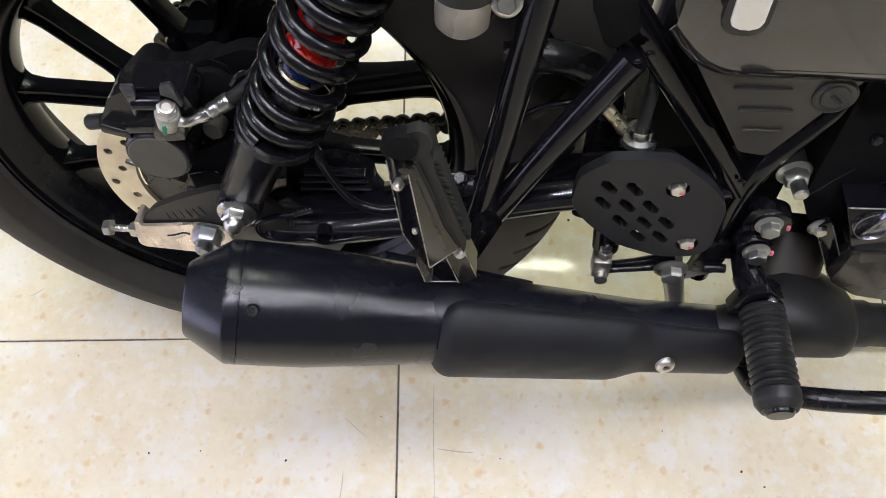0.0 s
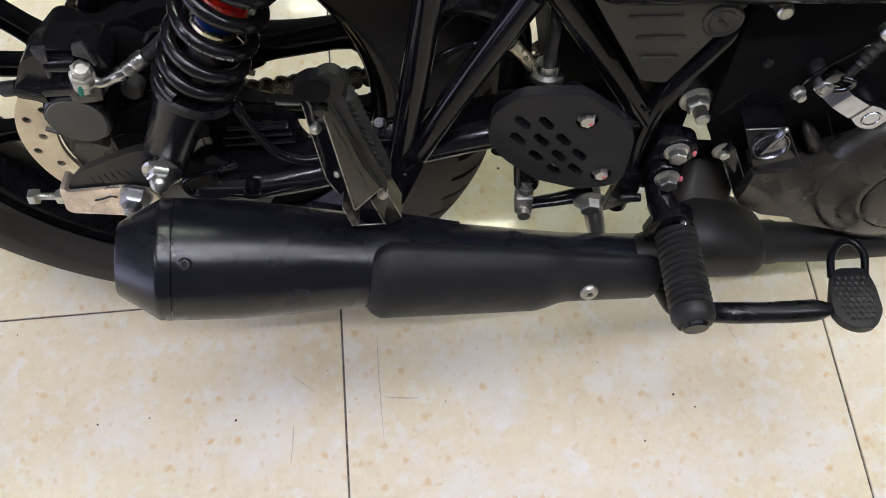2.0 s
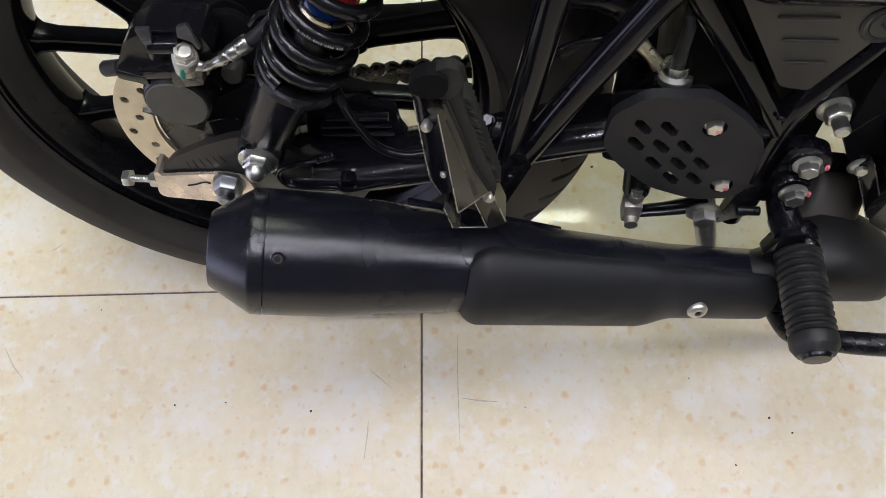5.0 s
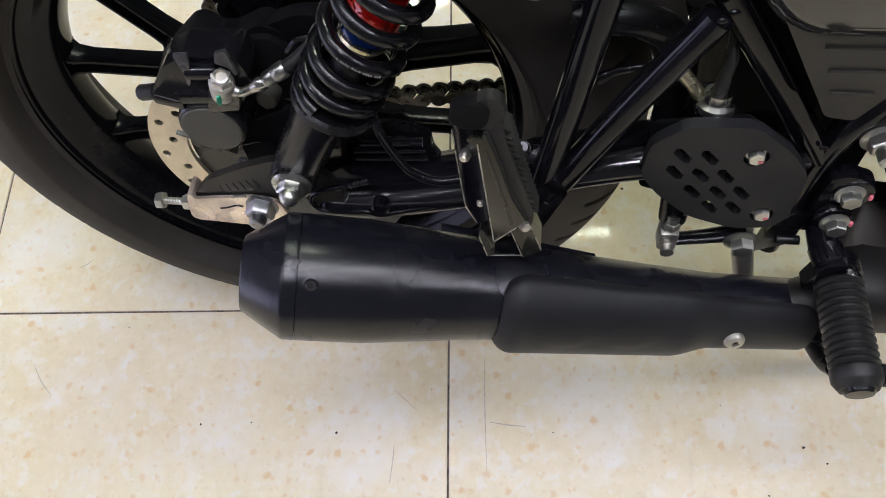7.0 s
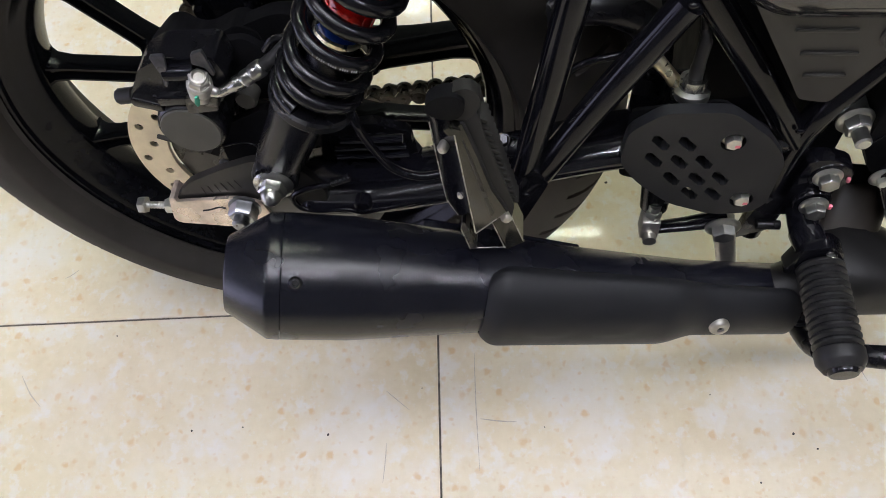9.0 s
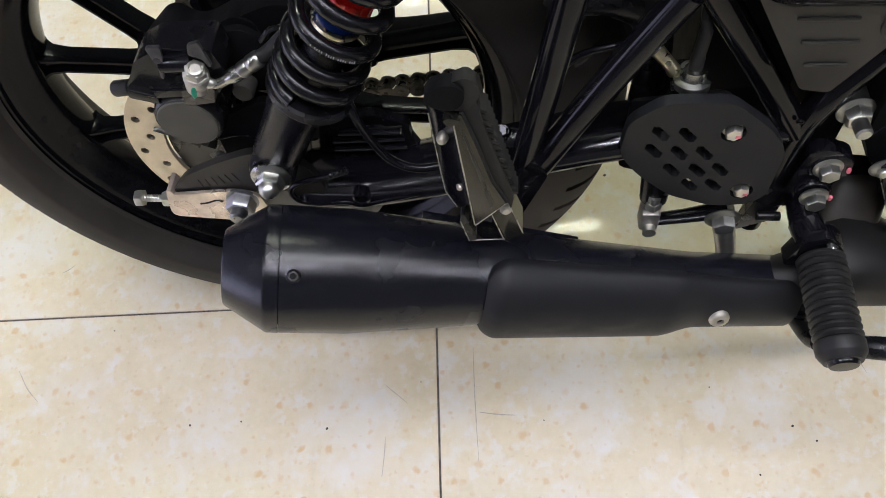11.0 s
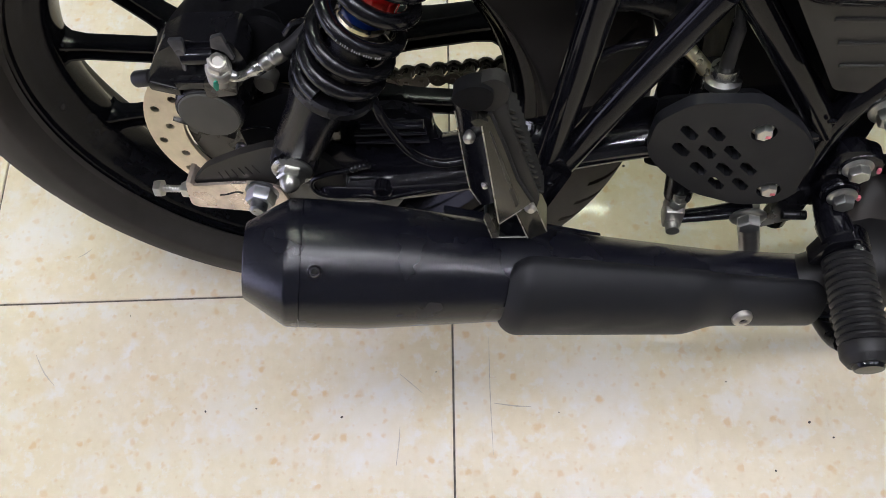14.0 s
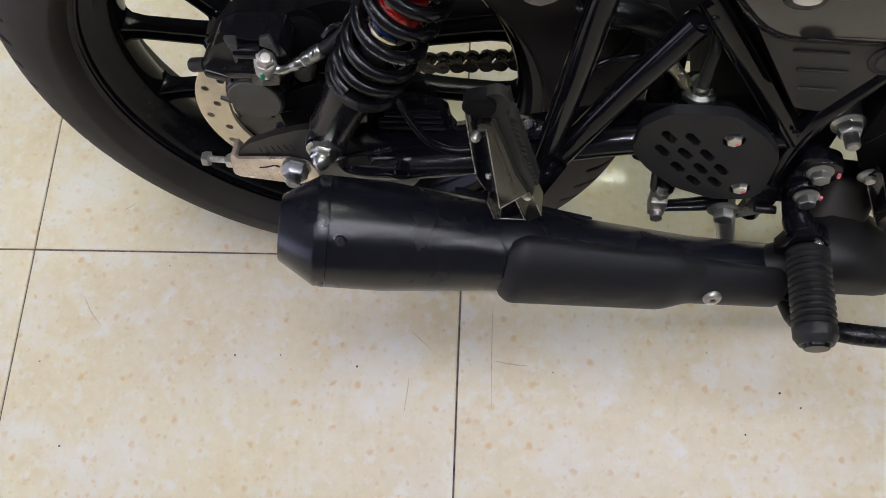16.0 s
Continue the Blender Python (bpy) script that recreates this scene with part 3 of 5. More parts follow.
tube(bm, curve([(0.0949, -0.125, 0.3713), (0.0837, -0.128, 0.3645), (0.0649, -0.129, 0.3594), (0.0497, -0.129, 0.3514), (0.0461, -0.13, 0.343), (0.0504, -0.13, 0.3335), (0.0639, -0.13, 0.33), (0.0879, -0.13, 0.3323), (0.1, -0.13, 0.3287), (0.1152, -0.129, 0.3326), (0.1432, -0.127, 0.3401), (0.1682, -0.124, 0.3466), (0.2, -0.118, 0.352)]), 0.0024, 10)
part("weld_lip", bm, GLOSS, swing)
bm = bmesh.new()
for k in range(5):
    bmesh.ops.create_icosphere(bm, subdivisions=2, radius=0.003, matrix=Matrix.Translation((0.0815 + 0.0032 * k, -0.1285, 0.3645 + 0.0014 * k)) @ Matrix.Diagonal((0.8, 0.8, 1.1, 1)))
part("weld_bead", bm, SATIN, swing)
bm = bmesh.new()
lathe(bm, (0.1015, -0.122, 0.338), OUT, ((0, 0.0072), (0.0095, 0.0072), (0.0105, 0.0062), (0.0095, 0.0052), (0.002, 0.005), (0.002, 0)), 24, caps=False)
part("boss", bm, GLOSS, swing)
bm = bmesh.new()
lathe(bm, (0.224, -0.12, 0.399), (-1, 0, 0), ((0, 0.0078), (0.016, 0.0078), (0.0178, 0.0066), (0.0178, 0)), 24)
part("bush", bm, SATIN, swing)
bm = bmesh.new()
bolt(bm, (0.213, -0.12, 0.406), (-0.2, -0.6, 1), 0.008, 0.005, 0.006)
part("bush_bolt", bm, DARKCHROME, swing)

# shock absorber
shock = group_part("shock_absorber", bike, "black coil-over shock absorber with red and blue collars")
S0, SD = V((0.04, -0.122, 0.377)), V((0.082, 0.008, 0.165)).normalized()
SIDE = V((SD.z, 0, -SD.x)).normalized()
S1 = S0 + SIDE * 0.0052
at = lambda s: S1 + SD * s
bm = bmesh.new()
lathe(bm, S0 + V((0, 0.014, 0)), OUT, ((0, 0.0165), (0.004, 0.018), (0.026, 0.018), (0.03, 0.0165)), 32)
part("lower_eye", bm, SATIN, shock)
bm = bmesh.new()
lathe(bm, S0, SD, ((0.006, 0.017), (0.012, 0.019), (0.055, 0.0195), (0.06, 0.0205), (0.086, 0.0205)), 36)
part("damper_body", bm, DAMPER, shock)
bm = bmesh.new()
lathe(bm, S1, SD, ((0.08, 0.0145), (0.3, 0.0145)), 32)
part("inner_tube", bm, DAMPER, shock)
bm = bmesh.new()
lathe(bm, S1, SD, ((0.074, 0.02), (0.076, 0.027), (0.08, 0.0305), (0.085, 0.0305), (0.087, 0.0285), (0.087, 0.018)), 48)
part("spring_seat", bm, SATIN, shock)
# close coils at the foot, wider ones above
d_, a_, b_ = frame_of(SD)
COILS = [0.0905, 0.105, 0.1235, 0.146, 0.171, 0.1915, 0.2115, 0.226, 0.24, 0.254, 0.268, 0.284, 0.3]
FACE = math.atan2(V((-0.03, -1, 0.95)).dot(b_), V((-0.03, -1, 0.95)).dot(a_))


def coil_line(r, k=26):
    rise = curve([(c, 0, 0) for c in COILS], k)
    return [at(p.x) + (a_ * math.cos(FACE + 2 * math.pi * i / k) + b_ * math.sin(FACE + 2 * math.pi * i / k)) * r for i, p in enumerate(rise)]


bm = bmesh.new()
tube(bm, coil_line(0.0268), 0.0053, 14)
part("spring", bm, SPRING, shock, "gloss black coil spring")
bm = bmesh.new()
lathe(bm, S1, SD, ((0.163, 0.0142), (0.164, 0.0168), (0.188, 0.0168), (0.1895, 0.0145)), 40)
red = part("red_collar", bm, RED, shock, "bright red castellated collar")
for k in range(10):
    e = a_ * math.cos(FACE + 2 * math.pi * k / 10) + b_ * math.sin(FACE + 2 * math.pi * k / 10)
    bm = bmesh.new()
    rings = []
    for r0, g in ((0.0135, 0.0038), (0.0172, 0.0038), (0.0178, 0.003)):
        w = d_.cross(e)
        rings.append([at(0.1665) + e * r0 + w * u * g + SD * v for u, v in ((-1, -0.0062), (1, -0.0062), (1, 0.0048), (0.1, 0.0062), (-1, 0.0048))])
    skin(bm, rings)
    part("tab", bm, RED, red)
bm = bmesh.new()
lathe(bm, S1, SD, ((0.1475, 0.0142), (0.149, 0.0163), (0.1585, 0.0163), (0.16, 0.0142)), 40)
part("blue_collar", bm, BLUE, shock, "dark blue collar")
bm = bmesh.new()
lathe(bm, S1, SD, ((0.1432, 0.0142), (0.1438, 0.0167), (0.1465, 0.0167), (0.1472, 0.0142)), 40)
part("pale_ring", bm, YELLOW_ZINC, shock, "pale metal ring")
bm = bmesh.new()
bolt(bm, S0 + V((0, -0.018, 0)), OUT, 0.0185, 0.008, 0.0155, dome=True)
part("dome_nut", bm, CHROME, shock, "chromed dome nut with washer")
bm = bmesh.new()
hx = coil_line(0.0321, 130)
near = min(range(len(hx)), key=lambda i: (hx[i] - V((0.1086, -0.15, 0.511))).length)
for i in range(near - 13, near + 7):
    if (i - near) % 5:
        p = hx[i]
        tube(bm, [p - SD * 0.0009, p + SD * (0.0003 + 0.0003 * (i % 3))], 0.0003, 6)
part("stamped_mark", bm, GREYPRINT, shock)

# rear caliper
caliper = group_part("brake_caliper", bike, "black rear brake caliper with banjo hose fitting")
bm = bmesh.new()
slab(bm, round_corners([(-0.051, 0.446), (-0.038, 0.468), (-0.021, 0.477), (0.018, 0.479), (0.023, 0.46), (0.014, 0.438), (-0.01, 0.428), (-0.036, 0.432)], 0.004), -0.113, -0.084, 0.002)
part("body", bm, CAST, caliper)
bm = bmesh.new()
slab(bm, round_corners([(-0.074, 0.418), (-0.054, 0.441), (-0.034, 0.46), (-0.024, 0.462), (-0.014, 0.452), (-0.002, 0.454), (0.02, 0.466), (0.034, 0.46), (0.042, 0.42), (-0.03, 0.405)], 0.005), -0.066, -0.045, 0.003)
part("inner_body", bm, VOID, caliper)
# Black slab added over the disc's edge where it lies in shade.
bm = bmesh.new()
slab(bm, round_corners([(-0.01, 0.43), (-0.01, 0.462), (0.03, 0.468), (0.052, 0.45), (0.052, 0.41), (0.02, 0.408)], 0.004), -0.082, -0.0755, 0.0015)
part("disc_shade_slab", bm, VOID, caliper)
for p, q in (((-0.024, -0.1125, 0.4775), (0.016, -0.1125, 0.4785)), ((-0.048, -0.1195, 0.4475), (-0.03, -0.1205, 0.442)), ((-0.03, -0.1205, 0.4485), (-0.008, -0.1205, 0.4495))):
    bm = bmesh.new()
    tube(bm, [p, q], 0.0011, 8)
    part("cast_edge", bm, GLOSS, caliper)
bm = bmesh.new()
lathe(bm, (-0.016, -0.075, 0.415), OUT, ((0, 0.026), (0.038, 0.026), (0.044, 0.0245), (0.0455, 0.023)), 48)
part("cylinder", bm, CAST, caliper)
bm = bmesh.new()
lathe(bm, (-0.016, -0.119, 0.415), OUT, ((0, 0.0222), (0.0022, 0.0222), (0.003, 0.0214)), 44)
part("piston_cap", bm, CAP, caliper, "flat grey-black round caliper cap")
for name, pts, v0, v1, mt in (("gusset", [(-0.0208, 0.4868), (-0.0108, 0.4875), (-0.0122, 0.478), (-0.0178, 0.459), (-0.0196, 0.4596), (-0.0182, 0.469)], -0.1205, -0.1175, WEB), ("gusset", [(0.0083, 0.489), (0.0164, 0.4917), (0.0192, 0.4707), (0.0172, 0.47), (0.015, 0.4768), (0.0064, 0.4805)], -0.1205, -0.1175, WEB), ("ledge", [(-0.03, 0.447), (-0.006, 0.449), (-0.006, 0.443), (-0.03, 0.441)], -0.121, -0.112, CAST), ("ledge", [(-0.05, 0.447), (-0.03, 0.441), (-0.03, 0.434), (-0.05, 0.44)], -0.12, -0.112, CAST), ("port_block", [(-0.0095, 0.449), (0.015, 0.453), (0.012, 0.438), (-0.011, 0.434)], -0.122, -0.108, ENGINE)):
    bm = bmesh.new()
    slab(bm, round_corners(pts, 0.0015), v0, v1, 0.0007)
    part(name, bm, mt, caliper)
bm = bmesh.new()
lathe(bm, (-0.017, -0.116, 0.469), (1, 0, 0.06), ((0, 0.0062), (0.004, 0.0066), (0.022, 0.0066)), 20)
part("bridge", bm, GLOSS, caliper)
bm = bmesh.new()
slab(bm, round_corners([(-0.071, 0.417), (-0.06, 0.412), (-0.05, 0.405), (-0.045, 0.415), (-0.052, 0.43), (-0.064, 0.43)], 0.003), -0.094, -0.075, 0.001)
part("pad_bracket", bm, STEEL2, caliper, "grey steel pad bracket")
bm = bmesh.new()
lathe(bm, (-0.056, -0.096, 0.4275), (-1, 0, -0.15), ((0, 0.0045), (0.006, 0.0045), (0.0065, 0.0062), (0.018, 0.0062), (0.02, 0.005)), 18)
part("slide_pin_boot", bm, RUBBER, caliper)
bm = bmesh.new()
slab(bm, round_corners([(-0.02, 0.3), (-0.03, 0.41), (0.02, 0.462), (0.05, 0.475), (0.085, 0.47), (0.09, 0.39), (0.07, 0.32), (0.03, 0.3)], 0.01), -0.064, -0.05, 0.003)
part("caliper_bracket", bm, VOID, caliper)
bm = bmesh.new()
slab(bm, round_corners([(-0.012, 0.3705), (0.0005, 0.3958), (0.0336, 0.4131), (0.05, 0.4), (0.045, 0.34), (0.0162, 0.3377), (-0.0109, 0.3359)], 0.004), -0.097, -0.09, 0.0015)
part("torque_arm", bm, VOID, caliper)
bm = bmesh.new()
tube(bm, curve([(-0.0106, -0.098, 0.371), (0.0021, -0.098, 0.3752), (0.0134, -0.098, 0.3745), (0.0191, -0.098, 0.3693)]), 0.0009, 8)
part("arm_wire", bm, GLOSS, caliper)
bm = bmesh.new()
bolt(bm, (-0.018, -0.094, 0.3445), (-0.1, -1, 0.3), 0.007, 0.004, 0.005)
part("arm_bolt", bm, NUT, caliper)
BD = V((0.3, -0.28, 1)).normalized()
B0 = V((0.002, -0.117, 0.449))
bm = bmesh.new()
lathe(bm, B0, BD, ((0, 0.0083), (0.007, 0.0086), (0.008, 0.0078), (0.0095, 0.0078), (0.010, 0.0088), (0.017, 0.0088), (0.018, 0.0078)), 26)
hexagon(bm, B0 + BD * 0.018, BD, 0.0135, 0.006)
lathe(bm, B0 + BD * 0.023, BD, ((0, 0.006), (0.003, 0.0055), (0.0035, 0.0042), (0.0015, 0.0035), (0.0015, 0)), 20)
part("banjo_bolt", bm, STEEL, caliper, "zinc banjo bolt")
bm = bmesh.new()
e_ = (OUT - BD * OUT.dot(BD)).normalized()
tube(bm, [B0 + e_ * 0.0086 - BD * 0.001, B0 + e_ * 0.0088 + BD * 0.006, B0 + e_ * 0.0092 + BD * 0.014], [0.0012, 0.0026, 0.0018], 8, squash=0.35)
part("paint_mark", bm, GREEN, caliper, "green inspection paint mark")
bm = bmesh.new()
hose = curve([(0.006, -0.12, 0.458), (0.016, -0.119, 0.4535), (0.028, -0.117, 0.458), (0.039, -0.115, 0.464), (0.051, -0.112, 0.471)])
tube(bm, hose, [0.004] * 15 + [0.0046, 0.005, 0.0054] + [0.0056] * 3 + [0.0049] + [0.0058] * 4 + [0.005] + [0.0062] * 5 + [0.0052], 18)
part("hose_elbow", bm, CHROME, caliper, "silver crimped hose elbow")
bm = bmesh.new()
tube(bm, curve([(0.051, -0.112, 0.471), (0.062, -0.108, 0.478), (0.085, -0.1, 0.5), (0.1, -0.08, 0.53), (0.12, -0.06, 0.6)]), 0.005, 12)
part("hose", bm, RUBBER, caliper)
bm = bmesh.new()
lathe(bm, (0.021, -0.08, 0.418), (0, -1, 0.1), ((0, 0.0085), (0.014, 0.0085), (0.016, 0.007), (0.0165, 0)), 20)
part("guide_pin", bm, CAP, caliper)
bm = bmesh.new()
tube(bm, curve([(0.052, -0.105, 0.478), (0.06, -0.104, 0.487), (0.07, -0.102, 0.487), (0.074, -0.1, 0.478)]), 0.0022, 8)
part("hose_clip", bm, DARKCHROME, caliper)

# cable and splash parts along the swingarm
bm = bmesh.new()
tube(bm, curve([(0.1, -0.112, 0.45), (0.1092, -0.126, 0.4335), (0.1128, -0.128, 0.4218), (0.1194, -0.128, 0.4035), (0.1298, -0.128, 0.3843), (0.1459, -0.128, 0.3744), (0.163, -0.126, 0.3738), (0.18, -0.122, 0.3786), (0.22, -0.105, 0.39)]), 0.0034, 12)
part("sensor_cable", bm, GLOSS, bike)
# ribbed black guard above the swingarm, in front of the disc
ribbed = group_part("disc_guard", bike)
bm = bmesh.new()
slab(bm, round_corners([(0.064, 0.352), (0.07, 0.383), (0.112, 0.388), (0.139, 0.378), (0.1405, 0.361), (0.149, 0.343), (0.146, 0.315), (0.07, 0.315)], 0.004), -0.088, -0.079, 0.003)
part("shell", bm, SATIN, ribbed)
for p, q in (((0.0870, -0.1000, 0.3825), (0.1355, -0.1000, 0.3851)), ((0.0800, -0.0960, 0.3685), (0.1365, -0.0960, 0.3725)), ((0.0790, -0.0940, 0.3565), (0.1375, -0.0940, 0.3605))):
    bm = bmesh.new()
    tube(bm, [p, q], 0.0042, 12, squash=0.6)
    part("rib", bm, ARM, ribbed)

# muffler
muffler = group_part("muffler", bike, "satin black exhaust muffler with tapered end cap")
MA, MB = V((0.048, -0.196, 0.337)), V((0.389, -0.155, 0.258))
MD = (MB - MA).normalized()
bm = bmesh.new()
lathe(bm, MA, MD, ((-0.0005, 0.0465), (0.0, 0.0483), (0.05, 0.0478), (0.12, 0.0418), (0.17, 0.0375), (0.22, 0.033), (0.28, 0.029), (0.33, 0.026), (0.40, 0.0262), (0.432, 0.0268)), 64)
part("can", bm, MUFFLER, muffler)
bm = bmesh.new()
lathe(bm, MA, -MD, ((0.0006, 0.0483), (0.002, 0.0485), (0.0045, 0.0484), (0.0065, 0.0481), (0.0085, 0.0483), (0.0105, 0.0479), (0.0125, 0.0466), (0.014, 0.0456), (0.0400, 0.0293), (0.0412, 0.028), (0.0412, 0.0245), (0.038, 0.023), (0.0, 0.022)), 64)
part("end_cap", bm, MUFFLER, muffler, "tapered satin black end cap")
bm = bmesh.new()
lathe(bm, MA, -MD, ((0.002, 0.0215), (0.02, 0.021)), 32)
part("outlet", bm, HOLE, muffler)


def around(s, ang, r):
    """A point on the muffler: along, round from the outer side upwards, out."""
    up = (V((0, 0, 1)) - MD * MD.z).normalized()
    side = MD.cross(up)
    if side.y > 0:
        side = -side
    return MA + MD * s + (side * math.cos(ang) + up * math.sin(ang)) * r, (side * math.cos(ang) + up * math.sin(ang))


p, nrm = around(0.0097, radians(53), 0.048)
bm = bmesh.new()
lathe(bm, p, nrm, ((-0.001, 0.0056), (0.0006, 0.0056), (0.001, 0.0047), (0.0022, 0.0044), (0.0032, 0.0034), (0.0032, 0.0018), (0.0016, 0.0016), (0.0016, 0.0)), 24)
part("screw", bm, DARKCHROME, muffler, "small black hexagon socket screw")
bm = bmesh.new()
hexagon(bm, p + nrm * 0.0018, nrm, 0.0042, 0.0016)
part("screw_recess", bm, HOLE, muffler)
bm = bmesh.new()
slab(bm, [(0.148, 0.312), (0.275, 0.288), (0.275, 0.296), (0.15, 0.33)], -0.15, -0.135, 0.001)
part("hanger", bm, MUFFLER, muffler)


def shield_mesh():
    """A curved guard wrapped over the outer side of the pipe, rounded at its tail and stepped at its nose."""
    bm = bmesh.new()
    cols, rows = 96, 40
    grid = []
    for i in range(cols + 1):
        s = 0.144 + (0.412 - 0.144) * i / cols
        f = i / cols
        base = 0.0495 + (0.0405 - 0.0495) * f
        if f > 0.56:
            k = min(1, (f - 0.56) / 0.14)
            base -= 0.007 * (3 * k * k - 2 * k ** 3)
        a0, a1 = radians(-36), radians(77 - 9 * f)
        # rounded tail corners
        end = min(1.0, (s - 0.144) / 0.02)
        trim = 1 - math.sqrt(max(0, 1 - (1 - end) ** 2))
        a0, a1 = a0 + trim * 0.28, a1 - trim * 0.3
        col = []
        for j in range(rows + 1):
            g = j / rows
            a = a0 + (a1 - a0) * g
            edge = min(g, 1 - g) * 28
            drop = 0.004 * (1 - min(1, edge / 3)) ** 2 + 0.009 * (1 - min(1, f * 16)) ** 2
            shift = -(0.006 * (1 - g) ** 1.3 + 0.007 * g) * (1 - f)
            # two faint oval pressings
            swell = sum(0.0007 / (1 + math.exp(9 * (math.hypot((f - u) / 0.085, (g - w) / 0.15) - 1))) for u, w in ((0.19, 0.5), (0.385, 0.52)))
            q, _ = around(s - shift, a, base - drop + swell)
            col.append(q)
        grid.append(col)
    vs = [[bm.verts.new(q) for q in c] for c in grid]
    for i in range(cols):
        for j in range(rows):
            bm.faces.new((vs[i][j], vs[i + 1][j], vs[i + 1][j + 1], vs[i][j + 1]))
    bmesh.ops.recalc_face_normals(bm, faces=bm.faces)
    bmesh.ops.solidify(bm, geom=bm.faces[:], thickness=0.003)
    return bm


part("heat_shield", shield_mesh(), SHIELD, muffler, "matt black curved heat shield")
p, nrm = around(0.344, radians(10), 0.0365)
bm = bmesh.new()
lathe(bm, p, nrm, ((-0.003, 0.0082), (0.0012, 0.0082), (0.003, 0.007), (0.0038, 0.0048), (0.0038, 0.003), (0.0015, 0.003), (0.0015, 0.0)), 28)
part("shield_screw", bm, STEEL, muffler, "round chromed screw")
bm = bmesh.new()
hexagon(bm, p + nrm * 0.0016, nrm, 0.0046, 0.0006)
part("screw_socket", bm, HOLE, muffler)
# collector and header pipe
bm = bmesh.new()
rings = []
for x, cy, cz, ry, rz, e in ((0.40, -0.153, 0.256, 0.02, 0.02, 2), (0.43, -0.1505, 0.2545, 0.02, 0.02, 2), (0.446, -0.1475, 0.256, 0.022, 0.0225, 2.1), (0.456, -0.142, 0.26, 0.0285, 0.0285, 2.3), (0.468, -0.136, 0.263, 0.035, 0.034, 2.4), (0.485, -0.132, 0.2645, 0.0385, 0.0365, 2.5), (0.503, -0.1295, 0.263, 0.0395, 0.0355, 2.5), (0.521, -0.1285, 0.2585, 0.038, 0.0315, 2.6), (0.537, -0.1285, 0.253, 0.0355, 0.027, 2.6), (0.547, -0.129, 0.2495, 0.032, 0.024, 2.5), (0.5515, -0.1295, 0.248, 0.028, 0.0218, 2.3), (0.554, -0.13, 0.247, 0.0235, 0.0205, 2), (0.5555, -0.1296, 0.2468, 0.0215, 0.02, 2), (0.568, -0.1282, 0.245, 0.0212, 0.0205, 2), (0.574, -0.1275, 0.2432, 0.0195, 0.0192, 2), (0.62, -0.121, 0.2325, 0.019, 0.019, 2), (0.7, -0.11, 0.223, 0.019, 0.019, 2), (0.85, -0.095, 0.222, 0.019, 0.019, 2)):
    ring_ = []
    for i in range(36):
        c, q = math.cos(2 * math.pi * i / 36), math.sin(2 * math.pi * i / 36)
        ring_.append(V((x, cy + ry * math.copysign(abs(c) ** (2 / e), c), cz + rz * math.copysign(abs(q) ** (2 / e), q))))
    rings.append(ring_)
skin(bm, rings)
part("collector", bm, BURNT, muffler, "swollen black collector box and header pipe")
bm = bmesh.new()
rings = []
for y, z, x, rx, rz in ((-0.125, 0.262, 0.49, 0.028, 0.028), (-0.11, 0.276, 0.493, 0.0275, 0.028), (-0.1, 0.285, 0.4965, 0.027, 0.0275), (-0.085, 0.294, 0.5, 0.0255, 0.0265), (-0.079, 0.297, 0.501, 0.0245, 0.0255), (-0.0765, 0.298, 0.5015, 0.0225, 0.0235)):
    ring_ = []
    for i in range(36):
        c, q = math.cos(2 * math.pi * i / 36), math.sin(2 * math.pi * i / 36)
        ring_.append(V((x + rx * math.copysign(abs(c) ** 0.72, c), y, z + rz * math.copysign(abs(q) ** 0.72, q))))
    rings.append(ring_)
skin(bm, rings)
part("cross_pipe", bm, CROSS, muffler, "heat-browned upright pipe stub")

# pillion footpeg, folded up, with its bracket
peg2 = group_part("pillion_footpeg", bike, "folded black pillion footpeg with ribbed rubber")
bm = bmesh.new()
slab(bm, round_corners([(0.1866, 0.5058), (0.1908, 0.5112), (0.199, 0.482), (0.2065, 0.4518), (0.2162, 0.4284), (0.1962, 0.4036), (0.1914, 0.4507)], 0.0012), -0.199, -0.18, 0.001)
part("metal_channel", bm, CAST2, peg2, "dark olive-grey pressed metal channel")
# folded border of the channel; pale bars along its bare edges imitate glints
for a, b in (((0.1862, -0.1987, 0.505), (0.1957, -0.1987, 0.4042)), ((0.1962, -0.1987, 0.4032), (0.216, -0.1987, 0.4278))):
    bm = bmesh.new()
    tube(bm, [a, b], 0.00055, 8)
    part("channel_edge", bm, EDGE, peg2)
bm = bmesh.new()
slab(bm, [(0.1905, 0.4975), (0.1915, 0.4975), (0.2085, 0.4275), (0.2065, 0.4225)], -0.1995, -0.1985, 0.0003)
part("crease", bm, CREASE, peg2)
bm = bmesh.new()
slab(bm, round_corners([(0.191, 0.51), (0.197, 0.5165), (0.2, 0.518), (0.2028, 0.5), (0.2154, 0.4536), (0.2212, 0.431), (0.2195, 0.419), (0.2172, 0.4275), (0.2085, 0.4495)], 0.0015), -0.1965, -0.174, 0.001)
part("rubber_pad", bm, PEGRUBBER, peg2, "grey-brown ribbed rubber pad")
bm = bmesh.new()
slab(bm, [(0.1898, 0.511), (0.1922, 0.511), (0.2005, 0.482), (0.2079, 0.4518), (0.2178, 0.4284), (0.2162, 0.427), (0.2062, 0.4512), (0.1987, 0.4815)], -0.1982, -0.172, 0.0003)
part("shadow_gap", bm, HOLE, peg2)
